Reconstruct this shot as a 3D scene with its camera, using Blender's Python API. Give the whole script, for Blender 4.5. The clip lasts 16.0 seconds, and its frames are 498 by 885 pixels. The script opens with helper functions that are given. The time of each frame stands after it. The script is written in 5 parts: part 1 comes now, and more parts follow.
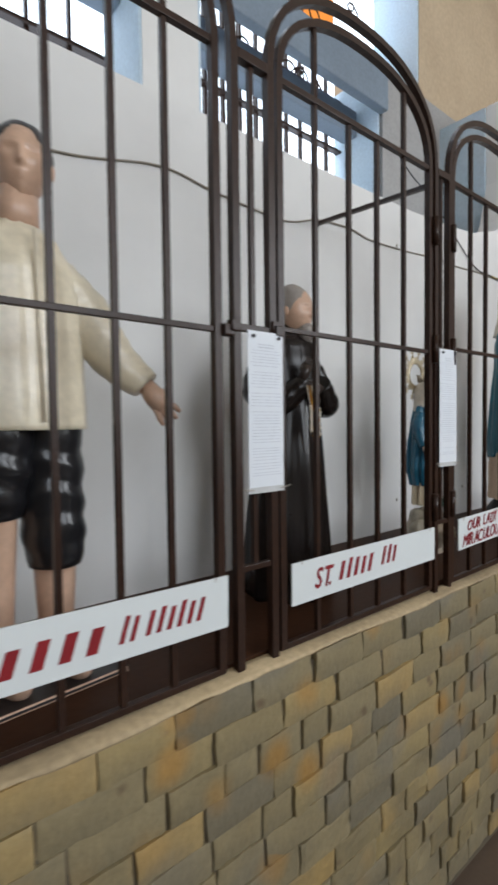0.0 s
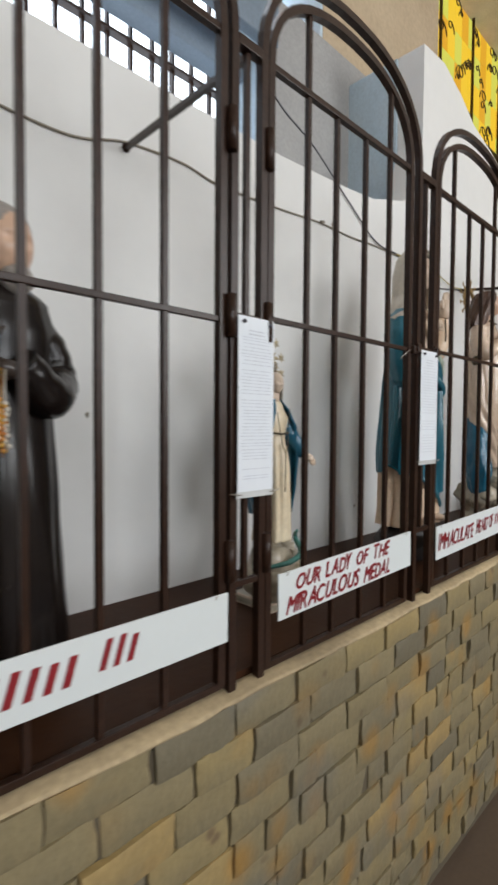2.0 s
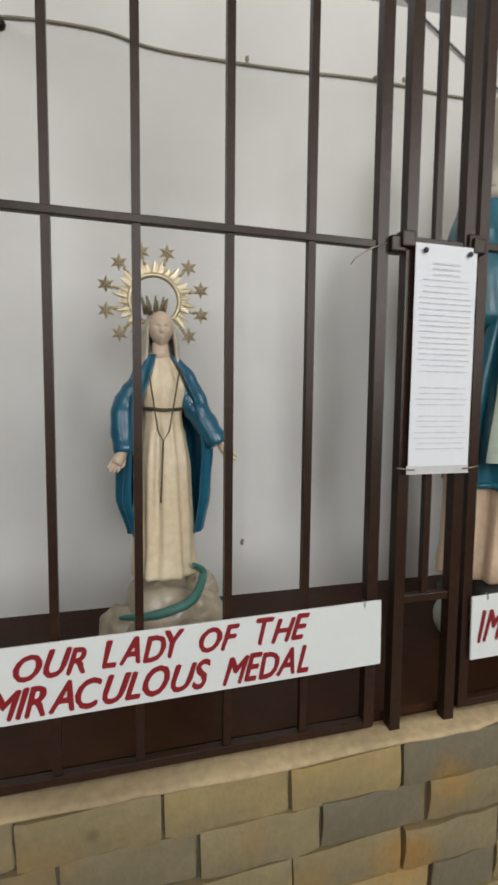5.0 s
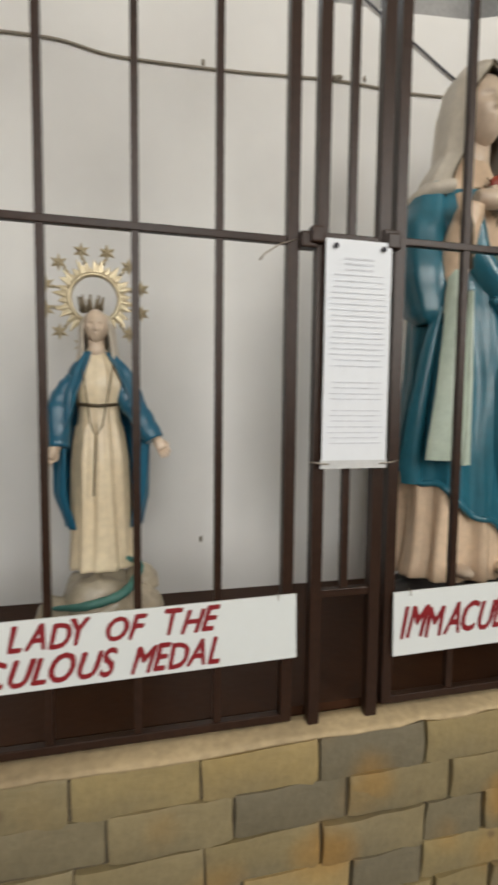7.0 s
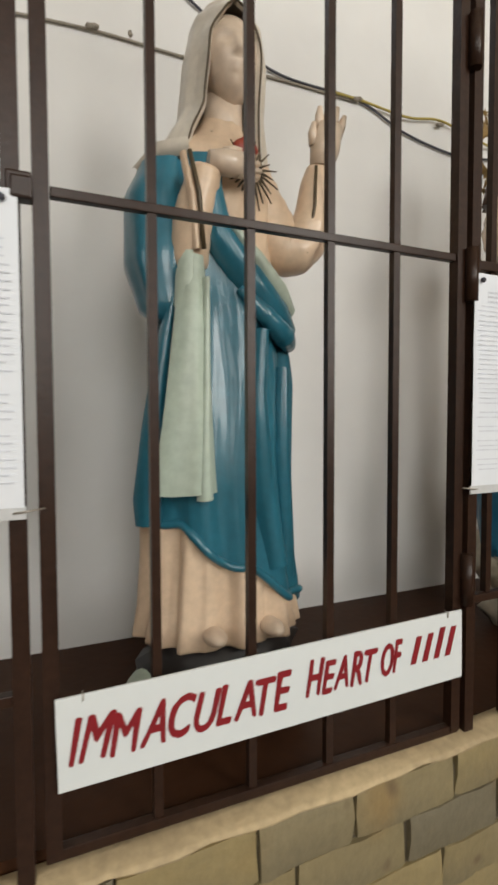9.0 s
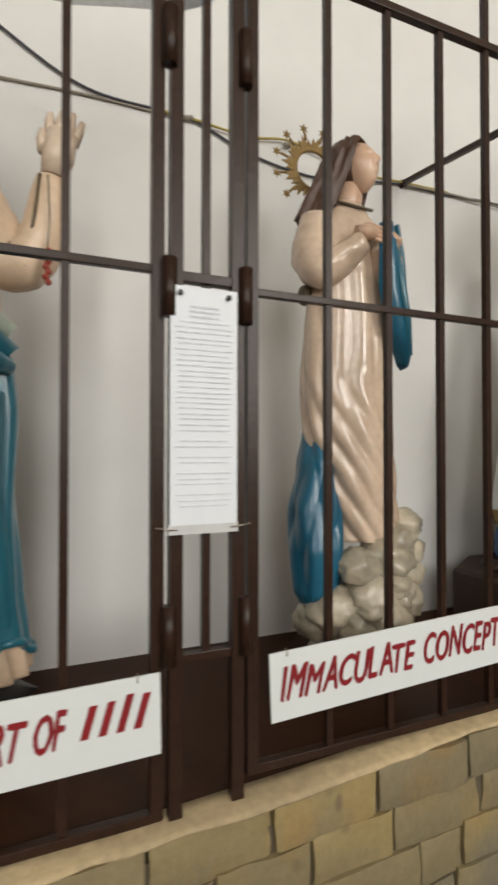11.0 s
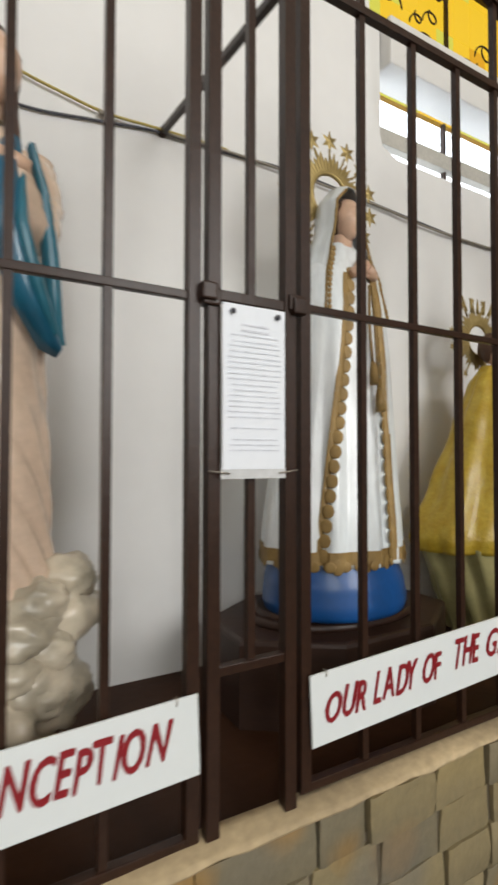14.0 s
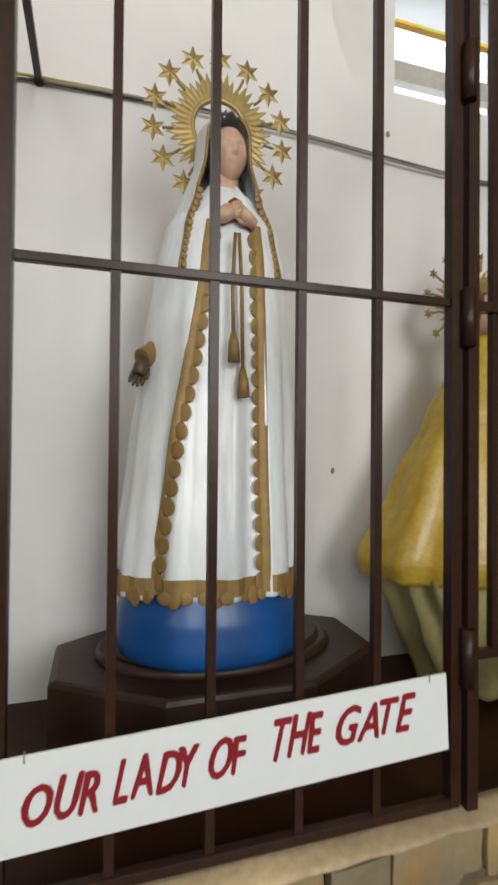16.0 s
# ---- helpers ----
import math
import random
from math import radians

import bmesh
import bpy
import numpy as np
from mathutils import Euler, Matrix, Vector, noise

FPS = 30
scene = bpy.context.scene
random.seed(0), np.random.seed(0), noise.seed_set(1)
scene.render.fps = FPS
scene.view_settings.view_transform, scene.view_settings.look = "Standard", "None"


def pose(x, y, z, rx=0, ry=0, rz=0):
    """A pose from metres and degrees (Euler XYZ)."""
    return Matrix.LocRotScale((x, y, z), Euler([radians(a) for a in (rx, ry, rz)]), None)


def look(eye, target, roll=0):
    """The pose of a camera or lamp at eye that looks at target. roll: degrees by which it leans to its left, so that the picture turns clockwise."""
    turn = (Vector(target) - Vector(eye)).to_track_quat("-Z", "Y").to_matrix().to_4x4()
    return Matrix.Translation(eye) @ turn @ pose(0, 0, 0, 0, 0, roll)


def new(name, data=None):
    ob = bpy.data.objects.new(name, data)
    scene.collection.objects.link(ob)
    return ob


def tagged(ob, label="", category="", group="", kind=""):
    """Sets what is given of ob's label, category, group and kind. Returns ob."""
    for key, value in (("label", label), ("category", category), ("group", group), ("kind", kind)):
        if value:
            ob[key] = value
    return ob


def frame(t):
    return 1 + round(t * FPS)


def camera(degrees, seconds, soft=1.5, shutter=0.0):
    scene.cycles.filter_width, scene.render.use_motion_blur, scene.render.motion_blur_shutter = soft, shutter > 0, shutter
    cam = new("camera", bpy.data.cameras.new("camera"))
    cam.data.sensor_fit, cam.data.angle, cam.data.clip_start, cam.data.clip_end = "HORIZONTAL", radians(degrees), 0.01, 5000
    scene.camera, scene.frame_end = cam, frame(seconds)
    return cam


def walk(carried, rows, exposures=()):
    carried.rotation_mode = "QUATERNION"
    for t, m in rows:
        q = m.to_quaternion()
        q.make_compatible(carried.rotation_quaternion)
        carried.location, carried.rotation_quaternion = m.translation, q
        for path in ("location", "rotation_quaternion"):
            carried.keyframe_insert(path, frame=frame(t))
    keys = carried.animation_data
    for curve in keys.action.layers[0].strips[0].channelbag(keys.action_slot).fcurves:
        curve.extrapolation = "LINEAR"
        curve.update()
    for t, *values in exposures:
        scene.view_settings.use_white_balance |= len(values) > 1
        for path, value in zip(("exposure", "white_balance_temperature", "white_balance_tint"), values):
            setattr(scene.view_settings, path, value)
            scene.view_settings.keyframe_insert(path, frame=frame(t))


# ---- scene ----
cam = camera(53.2, 16.0, soft=2.8, shutter=0.5)
PATH = [
    (0, (0.115, -0.891, 1.646), (1.392, 0.647, 1.571), -0.7),
    (0.5, (0.301, -0.879, 1.636), (1.638, 0.607, 1.559), -0.4),
    (1, (0.521, -0.787, 1.643), (1.887, 0.672, 1.561), -0.0),
    (1.5, (0.71, -0.77, 1.636), (2.08, 0.684, 1.556), 0.2),
    (2, (0.936, -0.803, 1.656), (2.329, 0.63, 1.581), 0.4),
    (2.5, (1.136, -0.779, 1.652), (2.547, 0.635, 1.564), 0.4),
    (3, (1.337, -0.696, 1.658), (2.714, 0.752, 1.579), 0.2),
    (3.5, (1.542, -0.706, 1.657), (2.766, 0.873, 1.565), 0.0),
    (3.7, (1.637, -0.726, 1.664), (2.79, 0.905, 1.563), 0.0),
    (6, (2.067, -0.749, 1.631), (2.341, 1.224, 1.447), 0.8),
    (6.5, (2.094, -0.765, 1.631), (2.394, 1.205, 1.462), 0.9),
    (7, (2.165, -0.802, 1.631), (2.626, 1.138, 1.478), 0.6),
    (7.5, (2.274, -0.793, 1.632), (2.946, 1.085, 1.487), 0.2),
    (8, (2.379, -0.702, 1.649), (3.231, 1.101, 1.493), 0.1),
    (8.5, (2.479, -0.648, 1.636), (3.366, 1.139, 1.493), 0.0),
    (9, (2.61, -0.658, 1.639), (3.388, 1.183, 1.55), -0.2),
    (9.5, (2.764, -0.713, 1.654), (3.392, 1.185, 1.59), -0.2),
    (10, (2.848, -0.751, 1.645), (3.545, 1.124, 1.655), -0.4),
    (10.2, (2.89, -0.761, 1.636), (3.649, 1.09, 1.657), -0.0),
    (12.3, (3.51, -0.739, 1.653), (4.19, 1.141, 1.709), 1.4),
    (12.5, (3.547, -0.75, 1.657), (4.187, 1.144, 1.706), 1.5),
    (13, (3.589, -0.763, 1.66), (4.289, 1.11, 1.722), 0.9),
    (13.5, (3.651, -0.739, 1.655), (4.507, 1.068, 1.704), 0.4),
    (14, (3.8, -0.669, 1.665), (4.772, 1.079, 1.721), 0.1),
    (14.5, (3.937, -0.633, 1.667), (4.975, 1.076, 1.7), 0.4),
    (15, (4.129, -0.702, 1.679), (5.028, 1.084, 1.729), 0.7),
    (15.5, (4.267, -0.714, 1.671), (5.022, 1.138, 1.713), 0.7),
    (16, (4.384, -0.654, 1.679), (4.962, 1.26, 1.704), 0.5),
]
walk(cam, [(t, look(eye, target, roll)) for t, eye, target, roll in PATH],
     exposures=[(0, 0, 6050, 10), (1.5, 0.02, 6150, 10), (2.5, 0.08, 6350, 10), (3.5, -0.14, 6000, 10), (6, 0, 6850, 10), (10, 0.0, 6900, 10), (13, -0.08, 6900, 10), (14, 0.06, 6600, 10), (14.5, -0.06, 6150, 10), (15, -0.07, 6150, 10), (15.5, -0.03, 6100, 10), (16, 0.0, 6550, 10)])

import functools

# ---- world, light, exposure ----
world = bpy.data.worlds.new("sky")
scene.world = world
world.use_nodes = True
wn = world.node_tree
sky = wn.nodes.new("ShaderNodeTexSky")
sky.sky_type, sky.sun_disc = "NISHITA", False
sky.sun_elevation, sky.sun_rotation = radians(50), radians(20)
wn.links.new(sky.outputs[0], wn.nodes["Background"].inputs[0])
wn.nodes["Background"].inputs[1].default_value = 0.12
sun = new("sun", bpy.data.lights.new("sun", "SUN"))
sun.data.energy, sun.data.angle, sun.data.color = 3.0, radians(0.5), (1.0, 0.95, 0.86)
sun.matrix_world = look((3, 6, 9), (3.6, 0, 2.0))


def fill_lamp(x, y, z, w, h, watts, aim, colour=(1, 1, 1)):
    lamp = new("added_daylight", bpy.data.lights.new("added_daylight", "AREA"))
    lamp.data.shape, lamp.data.size, lamp.data.size_y = "RECTANGLE", w, h
    lamp.data.energy, lamp.data.color = watts, colour
    lamp.matrix_world = look((x, y, z), aim)


# area lamps added in the unseen south wall's openings, to light the alcove
for wx, watts in ((-1.5, 85), (2.2, 125), (5.9, 210)):
    fill_lamp(wx, -5.55, 3.5, 2.0, 3.1, watts, (wx, 0, 2.9), (1.0, 0.995, 0.97))
scene.view_settings.exposure = 0.0

# ---- materials ----
def material(name, base, rough=0.6, metal=0.0, second=None, scale=6.0, detail=60.0, bump=0.15, amount=0.5,
             coat=0.0, rand=0.0, spec=0.5, grain=0.09, stretch=(1, 1, 1), distance=0.004):
    m = bpy.data.materials.new(name)
    m.use_nodes = True
    nt = m.node_tree
    b = nt.nodes["Principled BSDF"]
    b.inputs["Roughness"].default_value, b.inputs["Metallic"].default_value = rough, metal
    b.inputs["Coat Weight"].default_value = coat
    b.inputs["Specular IOR Level"].default_value = spec
    b.inputs["Coat Roughness"].default_value = 0.12
    co = nt.nodes.new("ShaderNodeTexCoord")
    mp = nt.nodes.new("ShaderNodeMapping")
    mp.inputs["Scale"].default_value = stretch
    nt.links.new(co.outputs["Object"], mp.inputs[0])
    n1 = nt.nodes.new("ShaderNodeTexNoise")
    n1.inputs["Scale"].default_value, n1.inputs["Detail"].default_value = scale, 5
    n2 = nt.nodes.new("ShaderNodeTexNoise")
    n2.inputs["Scale"].default_value, n2.inputs["Detail"].default_value = detail, 4
    nt.links.new(mp.outputs[0], n1.inputs[0])
    nt.links.new(mp.outputs[0], n2.inputs[0])
    ramp = nt.nodes.new("ShaderNodeMapRange")
    ramp.inputs[1].default_value, ramp.inputs[2].default_value = 0.35, 0.68
    ramp.inputs[3].default_value, ramp.inputs[4].default_value = 0.0, amount
    nt.links.new(n1.outputs[0], ramp.inputs[0])
    mix = nt.nodes.new("ShaderNodeMix")
    mix.data_type = "RGBA"
    mix.inputs[6].default_value = (*base, 1)
    mix.inputs[7].default_value = (*(second or [c * 0.75 for c in base]), 1)
    nt.links.new(ramp.outputs[0], mix.inputs[0])
    fine = nt.nodes.new("ShaderNodeMapRange")
    fine.inputs[1].default_value, fine.inputs[2].default_value = 0.3, 0.7
    fine.inputs[3].default_value, fine.inputs[4].default_value = 1 - grain, 1 + grain * 0.6
    nt.links.new(n2.outputs[0], fine.inputs[0])
    hsv = nt.nodes.new("ShaderNodeHueSaturation")
    nt.links.new(mix.outputs[2], hsv.inputs["Color"])
    if rand:
        info = nt.nodes.new("ShaderNodeObjectInfo")
        r = nt.nodes.new("ShaderNodeMapRange")
        r.inputs[3].default_value, r.inputs[4].default_value = 1 - rand, 1 + rand
        nt.links.new(info.outputs["Random"], r.inputs[0])
        mul = nt.nodes.new("ShaderNodeMath")
        mul.operation = "MULTIPLY"
        nt.links.new(r.outputs[0], mul.inputs[0])
        nt.links.new(fine.outputs[0], mul.inputs[1])
        nt.links.new(mul.outputs[0], hsv.inputs["Value"])
    else:
        nt.links.new(fine.outputs[0], hsv.inputs["Value"])
    nt.links.new(hsv.outputs[0], b.inputs["Base Color"])
    bp = nt.nodes.new("ShaderNodeBump")
    bp.inputs["Strength"].default_value, bp.inputs["Distance"].default_value = bump, distance
    nt.links.new(n2.outputs[0], bp.inputs["Height"])
    nt.links.new(bp.outputs[0], b.inputs["Normal"])
    return m


def glow(name, colour, strength):
    m = bpy.data.materials.new(name)
    m.use_nodes = True
    e = m.node_tree.nodes["Principled BSDF"].inputs
    e["Base Color"].default_value = (0, 0, 0, 1)
    e["Emission Color"].default_value, e["Emission Strength"].default_value = (*colour, 1), strength
    return m


M_WALL = material("alcove_plaster", (0.74, 0.735, 0.72), 0.55, second=(0.69, 0.68, 0.66), scale=0.9, detail=14, bump=0.04, amount=0.35, grain=0.018)
M_CHURCH = material("beige_plaster", (0.50, 0.395, 0.27), 0.8, second=(0.34, 0.25, 0.16), scale=1.6, detail=30, bump=0.3)
M_BLUEWALL = material("pale_blue_paint", (0.50, 0.62, 0.72), 0.7, second=(0.58, 0.66, 0.72), scale=3)
# Pale blue paint darkened so the colour carries the beams' backlit side.
M_BACKLIT = material("backlit_blue_grey", (0.20, 0.25, 0.31), 0.7, second=(0.15, 0.185, 0.23), scale=3)
# Mottled grey that holds the shade on the lower wall by the window.
M_SHADEWALL = material("shaded_grey_cement", (0.36, 0.355, 0.35), 0.8, second=(0.24, 0.235, 0.235), scale=2.2, bump=0.3)
M_BEAM = material("grey_concrete", (0.50, 0.48, 0.43), 0.8, second=(0.36, 0.35, 0.32), scale=2.5, bump=0.3)
M_IRON = material("brown_iron_paint", (0.026, 0.0120, 0.0072), 0.33, second=(0.040, 0.0185, 0.0110), scale=9, detail=90, bump=0.25, spec=0.26, grain=0.25, distance=0.002)
M_BROWN = material("brown_floor_paint", (0.048, 0.0195, 0.0090), 0.5, second=(0.030, 0.012, 0.006), scale=4, detail=50, bump=0.15, spec=0.12)
M_CREAM = material("cream_mortar", (0.57, 0.44, 0.26), 0.8, second=(0.27, 0.205, 0.12), scale=1.7, detail=60, bump=0.6, amount=0.9, grain=0.16)
M_MORTAR = material("grey_mortar", (0.11, 0.088, 0.055), 0.9, second=(0.075, 0.06, 0.04), scale=9, bump=0.5)
M_FLOOR = material("brown_tile_floor", (0.12, 0.085, 0.06), 0.35, second=(0.085, 0.06, 0.045), scale=2)
M_CEIL = material("ceiling_paint", (0.62, 0.58, 0.50), 0.8)
M_SIGN = material("white_sign_board", (0.70, 0.735, 0.73), 0.45, second=(0.66, 0.70, 0.70), scale=3, bump=0.03, grain=0.01)
M_RED = material("red_brush_paint", (0.26, 0.008, 0.013), 0.5, second=(0.17, 0.005, 0.010), scale=30, bump=0.1)
M_PAPER = material("printed_paper", (0.73, 0.76, 0.80), 0.55, second=(0.69, 0.73, 0.78), scale=8, bump=0.03, grain=0.01)
M_INK = material("grey_print", (0.64, 0.665, 0.72), 0.7, scale=90, bump=0.0)
M_WIRE = material("tie_wire", (0.45, 0.40, 0.34), 0.4, metal=0.7)
M_CABLE = material("dark_cable", (0.055, 0.055, 0.07), 0.5, scale=30)
M_CABLE_G = material("grey_cable", (0.29, 0.255, 0.205), 0.6, scale=30)
M_CABLE_Y = material("yellow_cable", (0.42, 0.33, 0.08), 0.5, scale=30)
M_SKIN = material("painted_skin", (0.62, 0.41, 0.29), 0.35, second=(0.54, 0.34, 0.23), scale=9, bump=0.08, coat=0.2)
M_PALE = material("painted_pale_skin", (0.66, 0.53, 0.41), 0.35, second=(0.58, 0.44, 0.33), scale=9, bump=0.08, coat=0.2)
M_HAIR = material("painted_black_hair", (0.025, 0.02, 0.018), 0.4, scale=20, detail=90, bump=0.4)
M_GREY = material("painted_grey_hair", (0.31, 0.275, 0.245), 0.5, scale=20, detail=90, bump=0.4)
M_BRHAIR = material("painted_brown_hair", (0.09, 0.045, 0.028), 0.4, scale=20, detail=90, bump=0.4)
M_SHIRT = material("cream_glossy_shirt", (0.74, 0.66, 0.50), 0.3, second=(0.68, 0.58, 0.42), scale=5, bump=0.08, coat=0.35)
M_BLACK = material("black_glossy_cloth", (0.013, 0.013, 0.015), 0.28, scale=9, bump=0.1, coat=0.35)
M_HABIT = material("dark_brown_habit", (0.012, 0.0085, 0.0075), 0.24, second=(0.007, 0.005, 0.0045), scale=5, bump=0.05, coat=0.1, spec=0.3)
M_GLOVE = material("dark_glove_paint", (0.045, 0.032, 0.026), 0.3, scale=20, bump=0.2)
M_ROBE = material("cream_robe", (0.68, 0.51, 0.36), 0.4, second=(0.56, 0.40, 0.27), scale=5, bump=0.12, coat=0.2)
M_ROBEIC = material("pinkish_cream_robe", (0.66, 0.51, 0.39), 0.25, second=(0.58, 0.42, 0.30), scale=5, bump=0.05, coat=0.6)
M_BLUE = material("blue_mantle", (0.010, 0.098, 0.175), 0.32, second=(0.012, 0.135, 0.21), scale=6, bump=0.1, coat=0.3)
M_TEAL = material("teal_mantle", (0.018, 0.125, 0.175), 0.3, second=(0.025, 0.18, 0.26), scale=6, bump=0.1, coat=0.3)
M_SAGE = material("pale_green_lining", (0.42, 0.50, 0.42), 0.4, second=(0.5, 0.56, 0.46), scale=6)
M_VEIL = material("pale_veil", (0.64, 0.58, 0.49), 0.35, second=(0.50, 0.44, 0.36), scale=6)
M_IVORY = material("ivory_gown", (0.72, 0.61, 0.43), 0.38, second=(0.58, 0.45, 0.29), scale=7, bump=0.12, coat=0.2)
M_RIM = material("dark_gilt_rim", (0.085, 0.06, 0.03), 0.45)
M_WHITE = material("white_gown", (0.76, 0.78, 0.78), 0.3, second=(0.62, 0.72, 0.77), scale=4, bump=0.06, coat=0.3, stretch=(1, 1, 0.25))
M_GOLD = material("gold_trim", (0.46, 0.29, 0.07), 0.38, metal=0.55, second=(0.30, 0.18, 0.05), scale=25, bump=0.25)
M_TRIM = material("ochre_trim", (0.30, 0.19, 0.062), 0.55, metal=0.2, second=(0.19, 0.12, 0.042), scale=35, bump=0.3)
M_HALO = material("gilt_halo", (0.40, 0.30, 0.12), 0.46, metal=0.7, second=(0.22, 0.155, 0.055), scale=25, bump=0.25)
M_SILVER = material("pale_gilt_halo", (0.58, 0.50, 0.34), 0.36, metal=0.55, second=(0.36, 0.28, 0.17), scale=25, bump=0.25)
M_CROWN = material("tarnished_crown", (0.27, 0.22, 0.15), 0.45, metal=0.4, scale=30, bump=0.3)
M_BASEBLUE = material("royal_blue_base", (0.004, 0.066, 0.235), 0.38, scale=5, bump=0.05, coat=0.15)
M_CLOUD = material("cream_cloud", (0.58, 0.50, 0.38), 0.35, second=(0.22, 0.20, 0.15), scale=11, bump=0.12, coat=0.3, amount=0.9)
M_GREEN = material("green_snake_paint", (0.07, 0.22, 0.19), 0.4, scale=10)
M_DARKBASE = material("black_base_paint", (0.022, 0.018, 0.018), 0.4, scale=10)
M_WOOD = material("dark_wood_pedestal", (0.040, 0.019, 0.012), 0.45, second=(0.022, 0.011, 0.008), scale=8, stretch=(1, 1, 6), coat=0.08, spec=0.3)
M_YELLOW = material("yellow_brocade", (0.46, 0.30, 0.022), 0.38, second=(0.62, 0.47, 0.08), scale=28, detail=90, bump=0.5, coat=0.2)
M_OLIVE = material("olive_satin", (0.34, 0.30, 0.13), 0.4, second=(0.46, 0.42, 0.2), scale=5)
M_RED2 = material("red_heart_paint", (0.30, 0.045, 0.025), 0.4, scale=20)
M_ORANGE = material("amber_beads", (0.42, 0.13, 0.025), 0.25, second=(0.55, 0.33, 0.05), scale=60, coat=0.4, amount=1.0)
M_WHITEBEAD = material("pale_beads", (0.62, 0.56, 0.46), 0.3, scale=60)
M_ORCH = material("roof_timber", (0.2, 0.14, 0.09), 0.7)
M_GLASS_Y = glow("yellow_stained_glass", (0.95, 0.60, 0.03), 0.9)
M_GLASS_L = glow("lime_stained_glass", (0.75, 0.72, 0.10), 0.85)
M_GLASS_A = glow("amber_stained_glass", (0.90, 0.45, 0.02), 0.8)
M_GLASS_O = glow("orange_stained_glass", (1.0, 0.32, 0.03), 1.0)
M_GLASS_W = glow("bright_daylight", (0.84, 0.92, 1.0), 3.0)


def brick_material(name, island=False):
    """Grey-green stone, some stones warmer than others, with soft round ochre stains."""
    m = material(name, (0.20, 0.175, 0.12), 0.5, second=(0.165, 0.140, 0.088), scale=5, detail=60, bump=0.45, rand=0.12, distance=0.005, amount=0.8, grain=0.10)
    nt = m.node_tree
    info = nt.nodes.new("ShaderNodeObjectInfo")
    ramp = nt.nodes.new("ShaderNodeValToRGB")
    cr = ramp.color_ramp
    cr.elements[0].color, cr.elements[1].color = (0.195, 0.17, 0.115, 1), (0.37, 0.25, 0.095, 1)
    for pos, c in ((0.30, (0.295, 0.238, 0.128, 1)), (0.55, (0.245, 0.195, 0.10, 1)), (0.85, (0.33, 0.25, 0.108, 1))):
        cr.elements.new(pos).color = c
    geo = nt.nodes.new("ShaderNodeNewGeometry")
    pick = geo.outputs["Random Per Island"] if island else info.outputs["Random"]
    nt.links.new(pick, ramp.inputs[0])
    mix = [n for n in nt.nodes if n.bl_idname == "ShaderNodeMix"][0]
    nt.links.new(ramp.outputs[0], mix.inputs[6])
    last = mix.outputs[2]
    for scale, r0, r1, most, colour in ((7.5, 0.10, 0.52, 0.85, (0.34, 0.19, 0.05, 1)), (11.0, 0.05, 0.20, 0.8, (0.13, 0.085, 0.05, 1)), (4.0, 0.25, 0.5, 0.55, (0.175, 0.165, 0.135, 1))):
        warp = nt.nodes.new("ShaderNodeTexNoise")
        warp.inputs["Scale"].default_value = 9.0
        nt.links.new(geo.outputs["Position"], warp.inputs[0])
        add = nt.nodes.new("ShaderNodeVectorMath")
        add.operation, add.inputs[1].default_value = "MULTIPLY_ADD", (0.05, 0.05, 0.05)
        nt.links.new(warp.outputs["Color"], add.inputs[0])
        nt.links.new(geo.outputs["Position"], add.inputs[2])
        v = nt.nodes.new("ShaderNodeTexVoronoi")
        v.inputs["Scale"].default_value = scale
        nt.links.new(add.outputs[0], v.inputs["Vector"])
        mr = nt.nodes.new("ShaderNodeMapRange")
        mr.interpolation_type = "SMOOTHSTEP"
        mr.inputs[1].default_value, mr.inputs[2].default_value, mr.inputs[3].default_value, mr.inputs[4].default_value = r0, r1, most, 0.0
        nt.links.new(v.outputs["Distance"], mr.inputs[0])
        sep = nt.nodes.new("ShaderNodeSeparateColor")
        nt.links.new(v.outputs["Color"], sep.inputs[0])
        some = nt.nodes.new("ShaderNodeMapRange")
        some.inputs[1].default_value, some.inputs[2].default_value = 0.22, 0.66
        nt.links.new(sep.outputs[0], some.inputs[0])
        mul = nt.nodes.new("ShaderNodeMath")
        mul.operation = "MULTIPLY"
        nt.links.new(mr.outputs[0], mul.inputs[0])
        nt.links.new(some.outputs[0], mul.inputs[1])
        m2 = nt.nodes.new("ShaderNodeMix")
        m2.data_type = "RGBA"
        m2.inputs[7].default_value = colour
        nt.links.new(mul.outputs[0], m2.inputs[0])
        nt.links.new(last, m2.inputs[6])
        last = m2.outputs[2]
    hsv = [x for x in nt.nodes if x.bl_idname == "ShaderNodeHueSaturation"][0]
    nt.links.new(last, hsv.inputs["Color"])
    return m


M_BRICK = brick_material("weathered_stone_brick")
M_BRICK_FAR = brick_material("weathered_stone_bricks", True)

# ---- mesh helpers ----
def mesh_object(name, bm, mats, parent=None, label="", smooth=False):
    me = bpy.data.meshes.new(name)
    bmesh.ops.recalc_face_normals(bm, faces=bm.faces)
    bm.to_mesh(me)
    bm.free()
    for m in mats if isinstance(mats, (list, tuple)) else [mats]:
        me.materials.append(m)
    if smooth:
        for p in me.polygons:
            p.use_smooth = True
    ob = new(name, me)
    if parent:
        ob.parent = parent
    if label:
        ob["label"] = label
    return ob


def part(name, bm, mat, parent, label="", smooth=False):
    return mesh_object(name, bm, mat, parent, label, smooth)


def thing(name, at, label, category, group="", kind=""):
    ob = new(name)
    ob.location = at
    return tagged(ob, label, category, group, kind)


